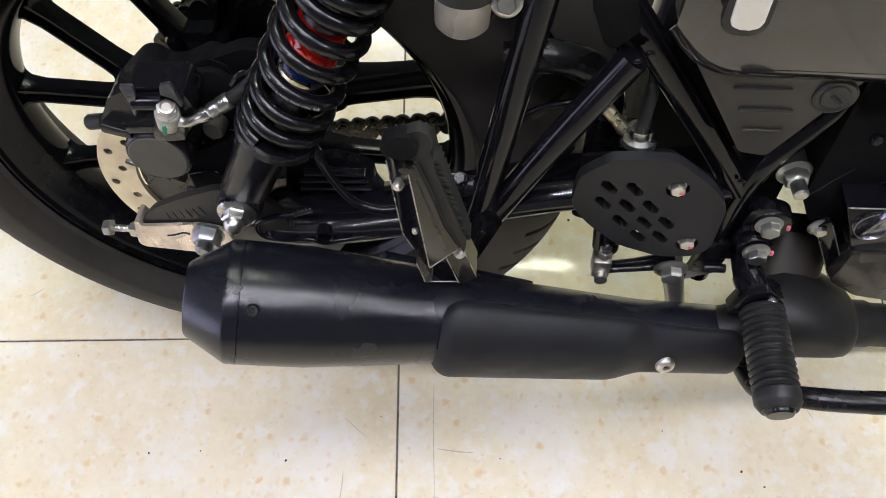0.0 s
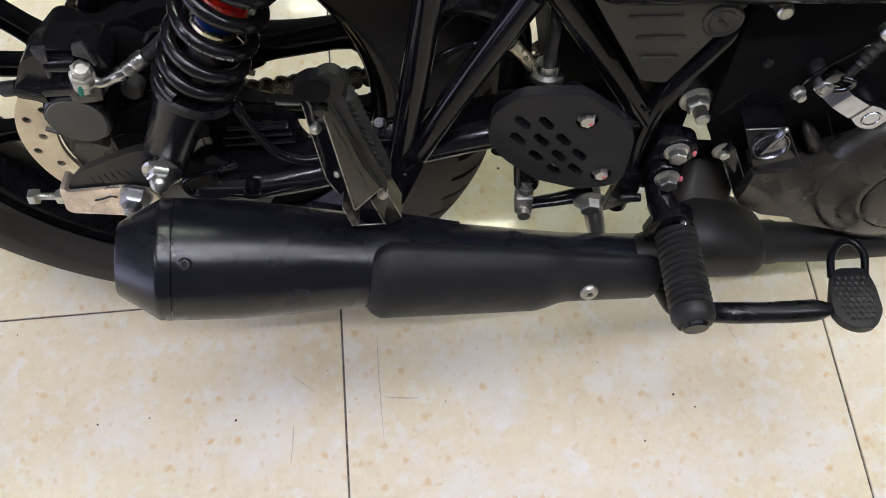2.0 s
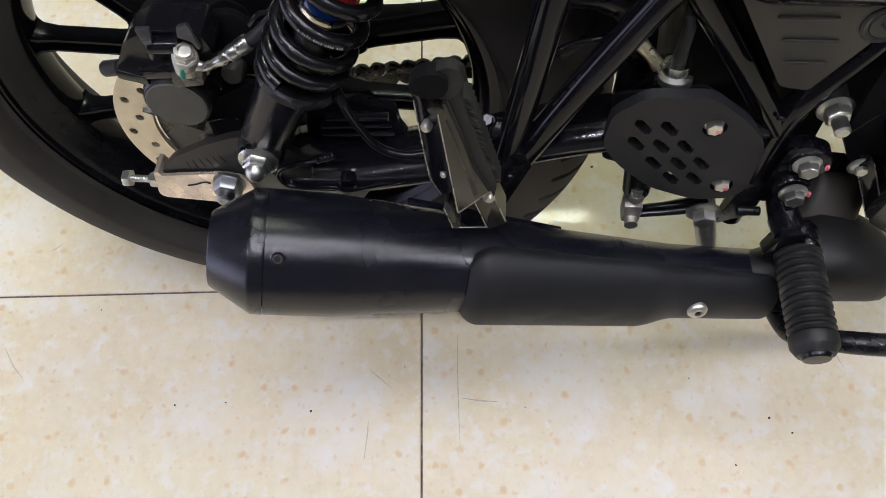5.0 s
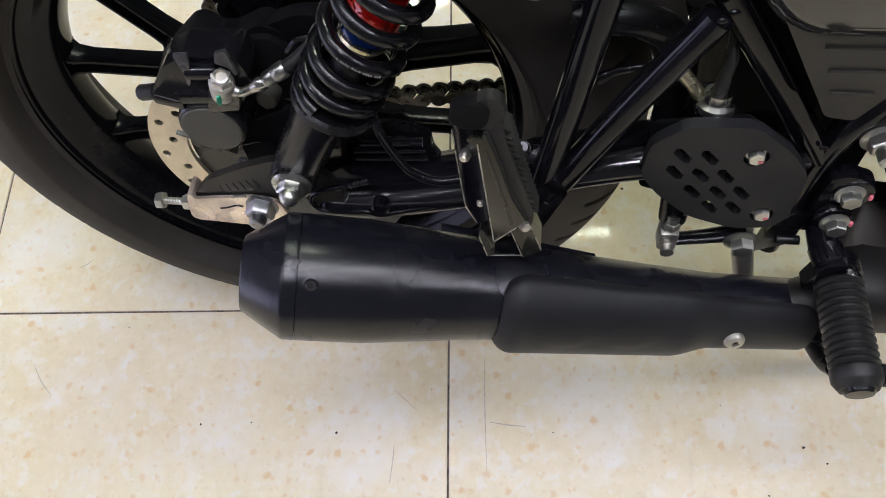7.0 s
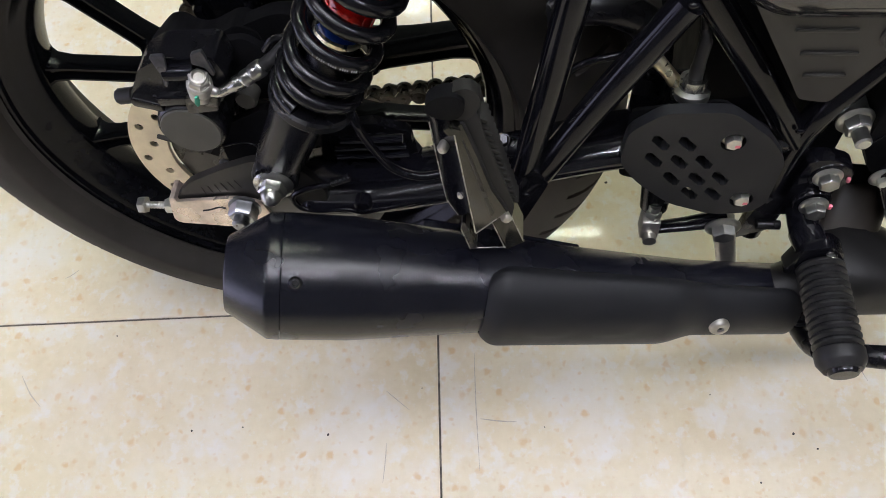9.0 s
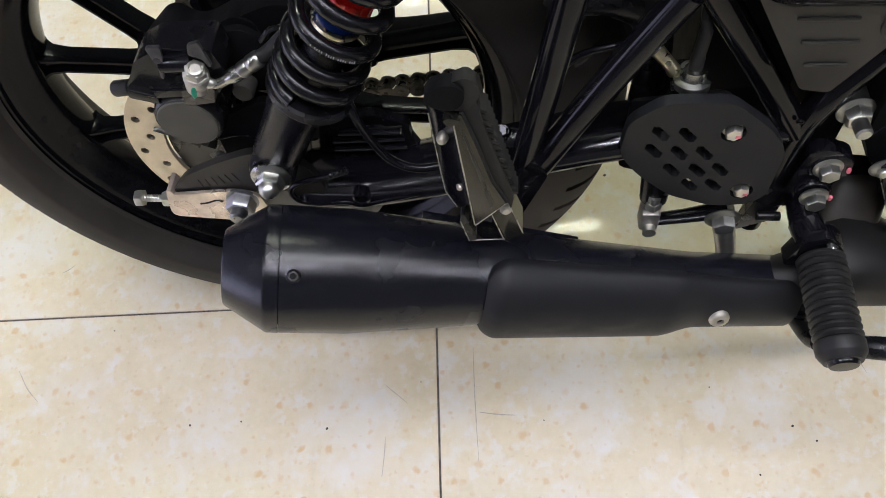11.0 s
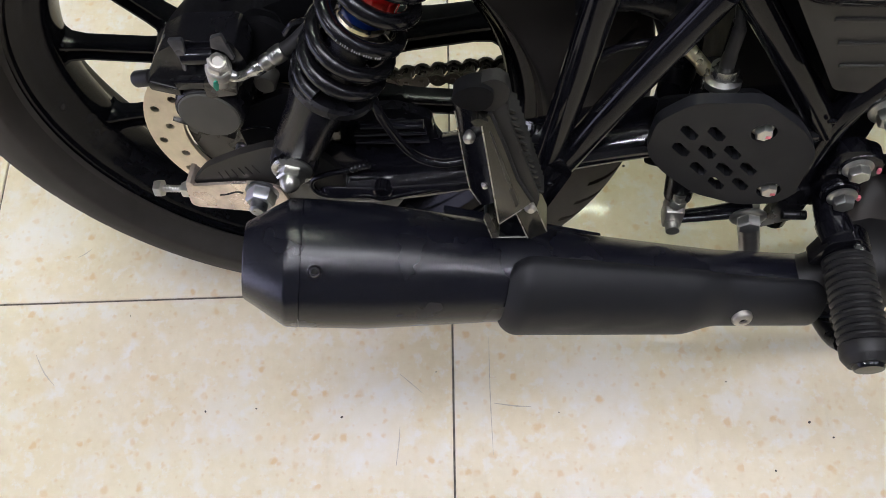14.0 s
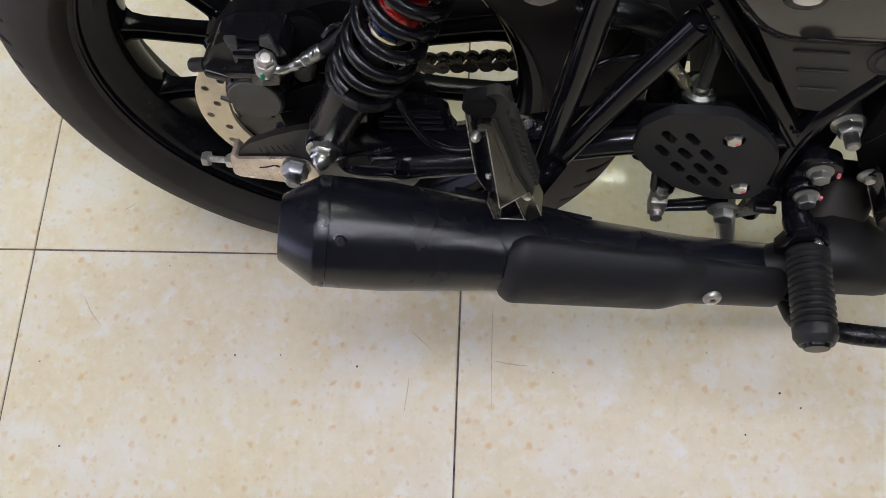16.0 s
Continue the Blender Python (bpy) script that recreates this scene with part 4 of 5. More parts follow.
for i in range(15):
    bm = bmesh.new()
    block(bm, V((0.2022, -0.188, 0.509)).lerp(V((0.2205, -0.188, 0.4345)), i / 14), (0.0066, 0.0135, 0.0026), pose(0, 0, 0, 0, 28, 0).to_3x3(), 0.0007)
    part("rib", bm, PEGRUBBER, peg2)
# domed rubber head with its black end disc
bm = bmesh.new()
slab(bm, round_corners([(0.1800, 0.5261), (0.1851, 0.5328), (0.1936, 0.5367), (0.1995, 0.5335), (0.2022, 0.5263), (0.1986, 0.5161), (0.1926, 0.5111), (0.1859, 0.5118)], 0.006), -0.197, -0.1885, 0.0038, 4)
part("rubber_cap", bm, PEGRUBBER, peg2, "rounded grey-brown rubber end")
bm = bmesh.new()
slab(bm, round_corners([(0.1708, 0.5243), (0.1740, 0.5294), (0.1813, 0.5337), (0.1887, 0.5334), (0.1938, 0.5285), (0.1923, 0.5190), (0.1863, 0.5141), (0.1778, 0.5161), (0.1727, 0.5189)], 0.005), -0.2, -0.19, 0.0036, 4)
part("end_plate", bm, VOID, peg2, "black end plate")
bm = bmesh.new()
slab(bm, round_corners([(0.1805, 0.507), (0.1845, 0.5095), (0.1905, 0.507), (0.187, 0.5035), (0.183, 0.5025)], 0.001), -0.2005, -0.194, 0.001)
part("crimp", bm, CAST2, peg2)
# long black side plate bolted to the channel, glints coloured along its bare edges
bm = bmesh.new()
rings = []
for xl, zl, xr, zr in ((0.1672, 0.4976, 0.1892, 0.5187), (0.1694, 0.4872, 0.1905, 0.5099), (0.1715, 0.4570, 0.1894, 0.4896), (0.1736, 0.4295, 0.1896, 0.4697), (0.1754, 0.4103, 0.1899, 0.4504), (0.1823, 0.3927, 0.1922, 0.4241)):
    a, b = V((xl, -0.176, zl)), V((xr, -0.1965, zr))
    rings.append([a, a.lerp(b, 0.5) + V((-0.001, -0.0018, 0)), b, b + V((0.001, 0.0025, 0)), a + V((0.003, 0.001, 0))])
skin(bm, rings)
part("side_plate", bm, GLOSS, peg2)
for a, b in (((0.1694, -0.1763, 0.4872), (0.1715, -0.1763, 0.4570)), ((0.1715, -0.1763, 0.4570), (0.1736, -0.1763, 0.4295)), ((0.1736, -0.1763, 0.4295), (0.1754, -0.1763, 0.4103)), ((0.1754, -0.1763, 0.4103), (0.1823, -0.1763, 0.3927))):
    bm = bmesh.new()
    tube(bm, [a, b], 0.00045, 8)
    part("plate_edge", bm, EDGE, peg2)
# folded clevis: a floor with two upright cheeks
bm = bmesh.new()
slab(bm, round_corners([(0.1905, 0.381), (0.1955, 0.3945), (0.2105, 0.4005), (0.217, 0.375), (0.192, 0.37)], 0.002), -0.172, -0.15, 0.001)
part("clevis", bm, SATIN, peg2, "folded steel clevis")
bm = bmesh.new()
slab(bm, round_corners([(0.1845, 0.3885), (0.1862, 0.397), (0.1882, 0.396), (0.1955, 0.366), (0.1905, 0.364)], 0.0008), -0.186, -0.165, 0.0006)
part("clevis_cheek", bm, SATIN, peg2)
bm = bmesh.new()
slab(bm, round_corners([(0.2068, 0.3985), (0.214, 0.4085), (0.2185, 0.408), (0.2282, 0.3762), (0.2165, 0.366), (0.215, 0.374)], 0.001), -0.187, -0.165, 0.0008)
part("clevis_cheek", bm, CAST2, peg2)
# Pale bars put lamp glints on the bare clevis edges.
for a, b in (((0.1905, -0.1855, 0.3645), (0.2158, -0.1855, 0.3668)), ((0.1848, -0.186, 0.389), (0.1902, -0.186, 0.365)), ((0.2068, -0.1868, 0.398), (0.2152, -0.1868, 0.3675)), ((0.219, -0.1868, 0.4075), (0.2282, -0.1868, 0.377))):
    bm = bmesh.new()
    tube(bm, [a, b], 0.00045, 8)
    part("clevis_edge", bm, EDGE, peg2)
for p, d, r in (((0.216, -0.188, 0.408), (0.1, -1, 0.1), 0.004), ((0.1785, -0.191, 0.482), (-0.3, -1, 0.1), 0.0034), ((0.1875, -0.191, 0.437), (-0.3, -1, 0.1), 0.0026)):
    bm = bmesh.new()
    lathe(bm, p, d, ((-0.003, r), (0.002, r), (0.0038, r * 0.6), (0.004, 0)), 18)
    part("rivet", bm, STEEL, peg2, "bright steel rivet")

# frame tubes
frame_g = group_part("frame", bike, "gloss black tubular steel frame")
for name, pts, r in (
    ("pillion_strut", [(0.268, -0.112, 0.62), (0.2535, -0.121, 0.536), (0.2325, -0.13, 0.412), (0.218, -0.136, 0.333), (0.21, -0.138, 0.29)], 0.0105),
    ("diagonal_strut", [(0.3185, -0.122, 0.53), (0.277, -0.127, 0.457), (0.238, -0.132, 0.383), (0.2255, -0.1335, 0.357)], 0.0102),
    ("seat_post", [(0.29, -0.098, 0.583), (0.326, -0.1, 0.532), (0.37, -0.1, 0.468), (0.41, -0.1, 0.409), (0.424, -0.1, 0.388)], 0.0106),
    ("down_tube", [(0.62, -0.07, 0.62), (0.51, -0.075, 0.513), (0.478, -0.085, 0.478), (0.453, -0.095, 0.448), (0.432, -0.1, 0.413), (0.4245, -0.1, 0.37), (0.421, -0.1, 0.272)], 0.0103),
    ("cross_tube", [(0.335, -0.098, 0.518), (0.36, 0.0, 0.5), (0.36, 0.1, 0.5)], 0.011),
    ("inner_bow", [(0.24, -0.075, 0.485), (0.272, -0.075, 0.488), (0.292, -0.075, 0.483), (0.307, -0.075, 0.472), (0.317, -0.075, 0.445), (0.317, -0.075, 0.36)], 0.012),
):
    bm = bmesh.new()
    tube(bm, curve(pts, 6), r, 20)
    part(name, bm, SATIN if name == "inner_bow" else GLOSS, frame_g)
# Fine grey bars paint the strut's highlight, broken up like print.
bm = bmesh.new()
for k in range(25):
    if k not in (5, 11, 12, 18):
        c = V((0.257, -0.1336, 0.4405)).lerp(V((0.2735, -0.1316, 0.4695)), k / 24)
        tube(bm, [c - V((0.0007, 0, -0.0004)), c + V((0.0007, 0, -0.0004))], 0.00025, 6)
part("highlight_print", bm, STEEL2, frame_g)
bm = bmesh.new()
slab(bm, round_corners([(0.211, 0.325), (0.222, 0.318), (0.246, 0.385), (0.236, 0.4), (0.224, 0.39)], 0.003), -0.142, -0.13, 0.002)
part("gusset", bm, GLOSS, frame_g)
for p in ((0.319, -0.13, 0.534), (0.328, -0.118, 0.53), (0.23, -0.143, 0.372), (0.419, -0.1115, 0.409)):
    bm = bmesh.new()
    bmesh.ops.create_icosphere(bm, subdivisions=2, radius=0.0024, matrix=Matrix.Translation(p) @ Matrix.Diagonal((1.4, 0.8, 0.9, 1)))
    part("weld", bm, GLOSS, frame_g)
bm = bmesh.new()
slab(bm, round_corners([(0.287, 0.57), (0.2985, 0.541), (0.305, 0.538), (0.318, 0.552), (0.31, 0.585)], 0.003), -0.125, -0.1, 0.002)
part("seat_bracket", bm, VOID, frame_g)
bm = bmesh.new()
tube(bm, curve([(0.236, -0.094, 0.405), (0.246, -0.092, 0.428), (0.262, -0.09, 0.449), (0.29, -0.088, 0.458), (0.32, -0.08, 0.455)]), 0.0028, 10)
part("brake_line", bm, GLOSS, frame_g)
bm = bmesh.new()
slab(bm, round_corners([(0.405, 0.275), (0.432, 0.29), (0.436, 0.33), (0.415, 0.33)], 0.003), -0.112, -0.104, 0.001)
tube(bm, [(0.418, -0.115, 0.3), (0.436, -0.115, 0.3)], 0.004, 10)
part("stop_tab", bm, SATIN, frame_g)

# fender and inner dark parts
bm = bmesh.new()
rings = []
for i in range(25):
    a = radians(14 + 80 * i / 24)
    r = 0.337
    rings.append([AXLE + V(((r + dr) * math.cos(a), y, (r + dr) * math.sin(a))) for y, dr in ((-0.066, -0.014), (-0.062, -0.002), (-0.05, 0.006), (0, 0.01), (0.05, 0.006), (0.062, -0.002), (0.066, -0.014), (0.061, -0.015), (0.046, 0.001), (0, 0.005), (-0.046, 0.001), (-0.061, -0.015))])
skin(bm, rings)
part("inner_mudguard", bm, TYRE, bike, "black plastic inner mudguard")

bm = bmesh.new()
slab(bm, round_corners([(0.434, 0.3), (0.43, 0.41), (0.445, 0.43), (0.456, 0.41), (0.454, 0.372), (0.457, 0.3)], 0.006), -0.08, 0.04, 0.004)
part("pivot_casting", bm, VOID, bike, "black swingarm pivot casting")
bm = bmesh.new()
slab(bm, round_corners([(0.352, 0.345), (0.352, 0.7), (0.56, 0.7), (0.56, 0.44), (0.47, 0.425), (0.41, 0.36)], 0.008), -0.05, 0.08, 0.004)
part("battery_box", bm, VOID, bike, "black plastic battery box")

bm = bmesh.new()
slab(bm, round_corners([(0.4350, 0.3695), (0.4525, 0.4121), (0.4698, 0.3993), (0.468, 0.389), (0.4615, 0.385), (0.4615, 0.352), (0.4776, 0.348), (0.4776, 0.3363), (0.4443, 0.3173)], 0.002), -0.09, -0.083, 0.001)
part("pivot_plate", bm, VOID, bike, "black pivot plate of the frame")

bm = bmesh.new()
slab(bm, round_corners([(0.462, 0.343), (0.4972, 0.3391), (0.5094, 0.3189), (0.515, 0.3), (0.462, 0.3)], 0.003), -0.0868, -0.0835, 0.001)
part("lower_mount", bm, VOID, bike, "black lower engine mount plate")
# heel guard plate
guard = group_part("heel_guard", bike, "matt black slotted heel guard plate")
outl = round_corners([(0.295, 0.398), (0.297, 0.43), (0.318, 0.449), (0.362, 0.45), (0.393, 0.424), (0.408, 0.402), (0.408, 0.352), (0.398, 0.341), (0.372, 0.338), (0.337, 0.351), (0.31, 0.376)], 0.008)
slots = []
for u, w in ((0.32, 0.42), (0.338, 0.419), (0.318, 0.402), (0.336, 0.4), (0.353, 0.4), (0.334, 0.381), (0.352, 0.381), (0.368, 0.382), (0.35, 0.364), (0.367, 0.364)):
    c, s = math.cos(-0.86), math.sin(-0.86)
    slots.append([(u + x * c - z * s, w + x * s + z * c) for x, z in ((-0.0092, 0.0004), (-0.0068, 0.0033), (0.006, 0.0036), (0.0092, -0.0004), (0.0068, -0.0033), (-0.006, -0.0036))])
for u, w in ((0.368, 0.421), (0.389, 0.357)):
    slots.append([(u + 0.0085 * math.cos(2 * math.pi * k / 16), w + 0.0085 * math.sin(2 * math.pi * k / 16)) for k in range(16)])
bm = bmesh.new()
pierced(bm, outl, slots, -0.133, -0.124)
part("plate", bm, SHIELD, guard, smooth=25)
for u, w in ((0.368, 0.421), (0.389, 0.357)):
    bm = bmesh.new()
    bolt(bm, (u, -0.127, w), OUT, 0.0105, 0.006, 0.0078)
    part("bolt", bm, ZINC, guard, "zinc flange bolt")
    bm = bmesh.new()
    block(bm, (u + 0.0028, -0.1354, w - 0.0014), (0.0034, 0.0008, 0.0024), None, 0)
    part("paint_mark", bm, PINK, guard)

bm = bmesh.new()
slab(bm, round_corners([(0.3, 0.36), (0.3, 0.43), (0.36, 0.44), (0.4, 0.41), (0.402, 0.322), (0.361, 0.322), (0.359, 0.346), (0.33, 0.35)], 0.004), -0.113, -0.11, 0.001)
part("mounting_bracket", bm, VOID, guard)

# rear master cylinder, its rod and the brake arm
master = group_part("rear_master_cylinder", bike, "black brake master cylinder with brass fitting and rubber boot")
bm = bmesh.new()
tube(bm, [(0.333, -0.112, 0.32), (0.332, -0.108, 0.36), (0.335, -0.105, 0.45)], [0.011, 0.013, 0.013], 20)
part("cylinder", bm, CAST, master)
bm = bmesh.new()
lathe(bm, (0.337, -0.112, 0.445), (0.0, 0.15, 1), ((0, 0.0125), (0.005, 0.0125), (0.007, 0.009), (0.014, 0.009)), 22)
block(bm, (0.3285, -0.111, 0.446), (0.01, 0.009, 0.008), None, 0.002)
part("union", bm, CHROME, master, "bright banjo union")
bm = bmesh.new()
tube(bm, [(0.331, -0.109, 0.447), (0.3255, -0.106, 0.452), (0.32, -0.103, 0.458), (0.312, -0.099, 0.465)], [0.0042, 0.0052, 0.0045, 0.0052], 14)
part("fitting", bm, YELLOW_ZINC, master, "brassy hose fitting")
bm = bmesh.new()
tube(bm, curve([(0.3375, -0.11, 0.456), (0.338, -0.108, 0.466), (0.3395, -0.104, 0.485), (0.338, -0.1, 0.49)]), [0.0048] * 9 + [0.0043] * 8 + [0.0034] * 8, 18)
tube(bm, curve([(0.3385, -0.101, 0.489), (0.336, -0.096, 0.505), (0.33, -0.09, 0.52), (0.32, -0.08, 0.56)]), 0.0028, 8)
part("boot", bm, RUBBER, master, "grey rubber switch boot and wire")
bm = bmesh.new()
block(bm, (0.331, -0.12, 0.306), (0.015, 0.016, 0.022), None, 0.002)
lathe(bm, (0.331, -0.134, 0.3), (0, 1, 0), ((0, 0.0055), (0.028, 0.0055)), 16)
part("clevis", bm, STEEL, master, "steel clevis with pin")
bm = bmesh.new()
lathe(bm, (0.332, -0.12, 0.314), (0, 0, 1), ((0, 0.005), (0.018, 0.005)), 14)
hexagon(bm, (0.332, -0.12, 0.319), (0, 0, 1), 0.012, 0.006)
part("push_rod", bm, ZINC, master, "zinc push rod and nut")
bm = bmesh.new()
tube(bm, [(0.331, -0.12, 0.299), (0.36, -0.118, 0.303), (0.392, -0.116, 0.31)], [0.006, 0.007, 0.009], 12, squash=0.5)
part("lever_arm", bm, GLOSS, master)
bm = bmesh.new()
bolt(bm, (0.388, -0.124, 0.309), (0, -1, -0.1), 0.0165, 0.0085, 0.014)
part("pivot_bolt", bm, ZINC, master, "zinc flange pivot bolt")
bm = bmesh.new()
tube(bm, [(0.392, -0.108, 0.3), (0.402, -0.12, 0.262), (0.408, -0.126, 0.235)], [0.0095, 0.0085, 0.0085], 16)
part("strut", bm, STEEL, master, "bare grey metal strut")

# rider footpeg and its bracket
peg = group_part("footpeg", bike, "black ribbed rubber rider footpeg")
PC, PE = V((0.461, -0.15, 0.298)), V((0.464, -0.238, 0.29))
pd = (PE - PC).normalized()
bm = bmesh.new()
prof = []
n = 12
for i in range(n):
    s = 0.002 + i * 0.0058
    prof += [(s, 0.0162), (s + 0.0020, 0.0182), (s + 0.0036, 0.0182), (s + 0.0056, 0.0160)]
prof += [(0.072, 0.0168), (0.0735, 0.0182), (0.082, 0.018), (0.0835, 0.0172), (0.0885, 0.014)]
lathe(bm, PC, pd, prof, 28)
part("rubber", bm, RUBBER, peg)
bm = bmesh.new()
lathe(bm, PC, pd, ((0.086, 0.0115), (0.0905, 0.0112), (0.092, 0.01), (0.0922, 0)), 20)
part("end_plug", bm, GLOSS, peg)
bm = bmesh.new()
slab(bm, round_corners([(0.436, 0.285), (0.443, 0.318), (0.462, 0.325), (0.476, 0.312), (0.474, 0.285)], 0.004), -0.152, -0.138, 0.002)
tube(bm, curve([(0.452, -0.145, 0.313), (0.449, -0.128, 0.314), (0.448, -0.108, 0.318)]), [0.013] * 8 + [0.012] * 9, 14)
part("mount", bm, GLOSS, peg)
bm = bmesh.new()
slab(bm, round_corners([(0.43, 0.31), (0.432, 0.352), (0.436, 0.378), (0.455, 0.38), (0.4655, 0.37), (0.4655, 0.35), (0.46, 0.318)], 0.006), -0.113, -0.1, 0.003)
part("hanger_plate", bm, GLOSS, peg)
bm = bmesh.new()
lathe(bm, (0.4555, -0.1, 0.36), OUT, ((0, 0.0165), (0.012, 0.0165), (0.014, 0.015)), 32)
lathe(bm, (0.4495, -0.105, 0.334), OUT, ((0, 0.0145), (0.012, 0.0145), (0.014, 0.013)), 32)
part("boss", bm, GLOSS, peg)
bm = bmesh.new()
bolt(bm, (0.4535, -0.113, 0.3608), OUT, 0.0135, 0.0075, 0.0108)
part("upper_bolt", bm, ZINC, peg, "zinc flange bolt with pink paint mark")
bm = bmesh.new()
bolt(bm, (0.4505, -0.1205, 0.3345), OUT, 0.0135, 0.0075, 0.0108)
part("lower_bolt", bm, ZINC, peg, "zinc flange bolt with pink paint mark")
for q in ((0.4685, -0.115, 0.3595), (0.4628, -0.121, 0.3335)):
    bm = bmesh.new()
    block(bm, q, (0.0028, 0.003, 0.005), None, 0.001)
    part("paint_mark", bm, PINK, peg)
bm = bmesh.new()
lathe(bm, (0.464, -0.152, 0.31), (0.6, -0.7, 0.3), ((0, 0.005), (0.004, 0.005), (0.006, 0.003)), 14)
part("pivot_pin", bm, CHROME, peg)

# brake pedal
pedal = group_part("brake_pedal", bike, "black brake pedal with cleated pad")
bm = bmesh.new()
tube(bm, curve([(0.472, -0.197, 0.24), (0.505, -0.212, 0.262), (0.55, -0.212, 0.2615), (0.598, -0.209, 0.2605)]), [0.0092] * 8 + [0.0094] * 8 + [0.0098] * 6 + [0.0085, 0.0065, 0.004], 16)
tube(bm, curve([(0.462, -0.12, 0.2), (0.467, -0.155, 0.212), (0.469, -0.184, 0.228), (0.472, -0.197, 0.24)]), 0.0085, 14)
part("arm", bm, SATIN, pedal)
pad = round_corners([(0.596, -0.2), (0.606, -0.172), (0.634, -0.171), (0.638, -0.19), (0.637, -0.215), (0.626, -0.231), (0.607, -0.231), (0.594, -0.218)], 0.006)
bm = bmesh.new()
slab(bm, pad, 0.0, 0.009, 0.002, place=lambda u, v, w: V((u, w, 0.258 + v)))
part("pad", bm, RUBBER, pedal)
bm = bmesh.new()
for i in range(8):
    for j in range(11):
        u, v = 0.6005 + i * 0.0056 + (j % 2) * 0.0028 - 0.0005, -0.228 + j * 0.0052
        if math.hypot(max(0, abs(u - 0.617) - 0.009), max(0, abs(v + 0.2015) - 0.018)) < 0.0055:
            q = V((u, v, 0.267))
            vs = [bm.verts.new(q + V(o)) for o in ((-0.0025, 0, 0), (0, -0.0025, 0), (0.0025, 0, 0), (0, 0.0025, 0), (0, 0, 0.0013))]
            for k in range(4):
                bm.faces.new((vs[k], vs[(k + 1) % 4], vs[4]))
cleats = part("pad_tread", bm, RUBBER, pedal, smooth=20)
tagged(cleats, "", "", "", "stuff")
bm = bmesh.new()
tube(bm, curve([(0.604, -0.178, 0.263), (0.609, -0.158, 0.265), (0.62, -0.145, 0.267), (0.632, -0.145, 0.267), (0.638, -0.158, 0.266), (0.634, -0.178, 0.263)]), 0.0035, 12)
part("toe_loop", bm, GLOSS, pedal)

# engine block and fittings
engine = group_part("engine", bike, "black and dark grey engine casing")
bm = bmesh.new()
slab(bm, round_corners([(0.4895, 0.35), (0.481, 0.3685), (0.4755, 0.3785), (0.475, 0.52), (0.8, 0.52), (0.8, 0.26), (0.68, 0.25), (0.56, 0.275), (0.515, 0.3), (0.5, 0.35)], 0.012), -0.1, 0.1, 0.006)
part("crankcase", bm, VOID, engine)
bm = bmesh.new()
slab(bm, round_corners([(0.516, 0.309), (0.5185, 0.328), (0.519, 0.347), (0.558, 0.3505), (0.6, 0.37), (0.8, 0.38), (0.8, 0.232), (0.69, 0.243), (0.5795, 0.2755), (0.571, 0.2845), (0.543, 0.2895)], 0.0035), -0.128, -0.09, 0.005, 3)
part("lower_cover", bm, ENGINE, engine, "dark grey lower engine cover")
bm = bmesh.new()
lathe(bm, (0.663, -0.112, 0.332), OUT, ((0, 0.09), (0.006, 0.0885), (0.014, 0.084), (0.021, 0.075), (0.026, 0.062), (0.0285, 0.052), (0.0285, 0.0493), (0.027, 0.0488), (0.027, 0.0478), (0.029, 0.0472), (0.032, 0.036), (0.033, 0.0)), 72)
part("clutch_cover", bm, ENGINE, engine, "round dark grey clutch cover")
bm = bmesh.new()
slab(bm, round_corners([(0.4955, 0.399), (0.5285, 0.4), (0.561, 0.3465), (0.5215, 0.343)], 0.002), -0.124, -0.095, 0.001)
part("filler_pad", bm, GLOSS, engine, "flat black pad under the filler cap")
# Two pale bars stand in for glints on the pad's rim, one is satin.
for a, b in (((0.4965, -0.124, 0.3988), (0.5275, -0.124, 0.3998)), ((0.5225, -0.124, 0.3433), (0.5605, -0.124, 0.3467)), ((0.5292, -0.124, 0.3985), (0.5606, -0.124, 0.3475))):
    bm = bmesh.new()
    tube(bm, [a, b], 0.00055, 8)
    part("pad_edge", bm, EDGE if b[2] != 0.3475 else SATIN, engine)
bm = bmesh.new()
lathe(bm, (0.5205, -0.1235, 0.3825), (0.0, -1, 0.08), ((0, 0.0148), (0.0035, 0.0148), (0.005, 0.0142), (0.0052, 0.0132), (0.0036, 0.0124), (0.0024, 0.0105), (0.0024, 0.006), (0.0032, 0)), 40)
part("filler_cap", bm, SMOKE, engine, "smoky glossy oil filler cap with grip bar")
bm = bmesh.new()
g = V((0.0093, 0, 0.027)).normalized()
h = V((g.z, 0, -g.x))
c = V((0.5193, -0.1265, 0.386))
rings = []
for k, w, hh in ((-0.0155, 0.0012, 0.0014), (-0.0135, 0.0019, 0.0034), (0.0, 0.0021, 0.0046), (0.0125, 0.0017, 0.0046), (0.0175, 0.001, 0.0032)):
    rings.append([c + g * k + h * w * a + Y * (-hh * b) for a, b in ((-1.6, -0.3), (-1, 0.85), (-0.5, 1), (0.5, 1), (1, 0.85), (1.6, -0.3))])
skin(bm, rings)
part("grip_bar", bm, SMOKE, engine)
bm = bmesh.new()
bmesh.ops.create_icosphere(bm, subdivisions=3, radius=0.0024, matrix=Matrix.Translation((0.5245, -0.1285, 0.403)))
part("bead", bm, CHROME, engine)
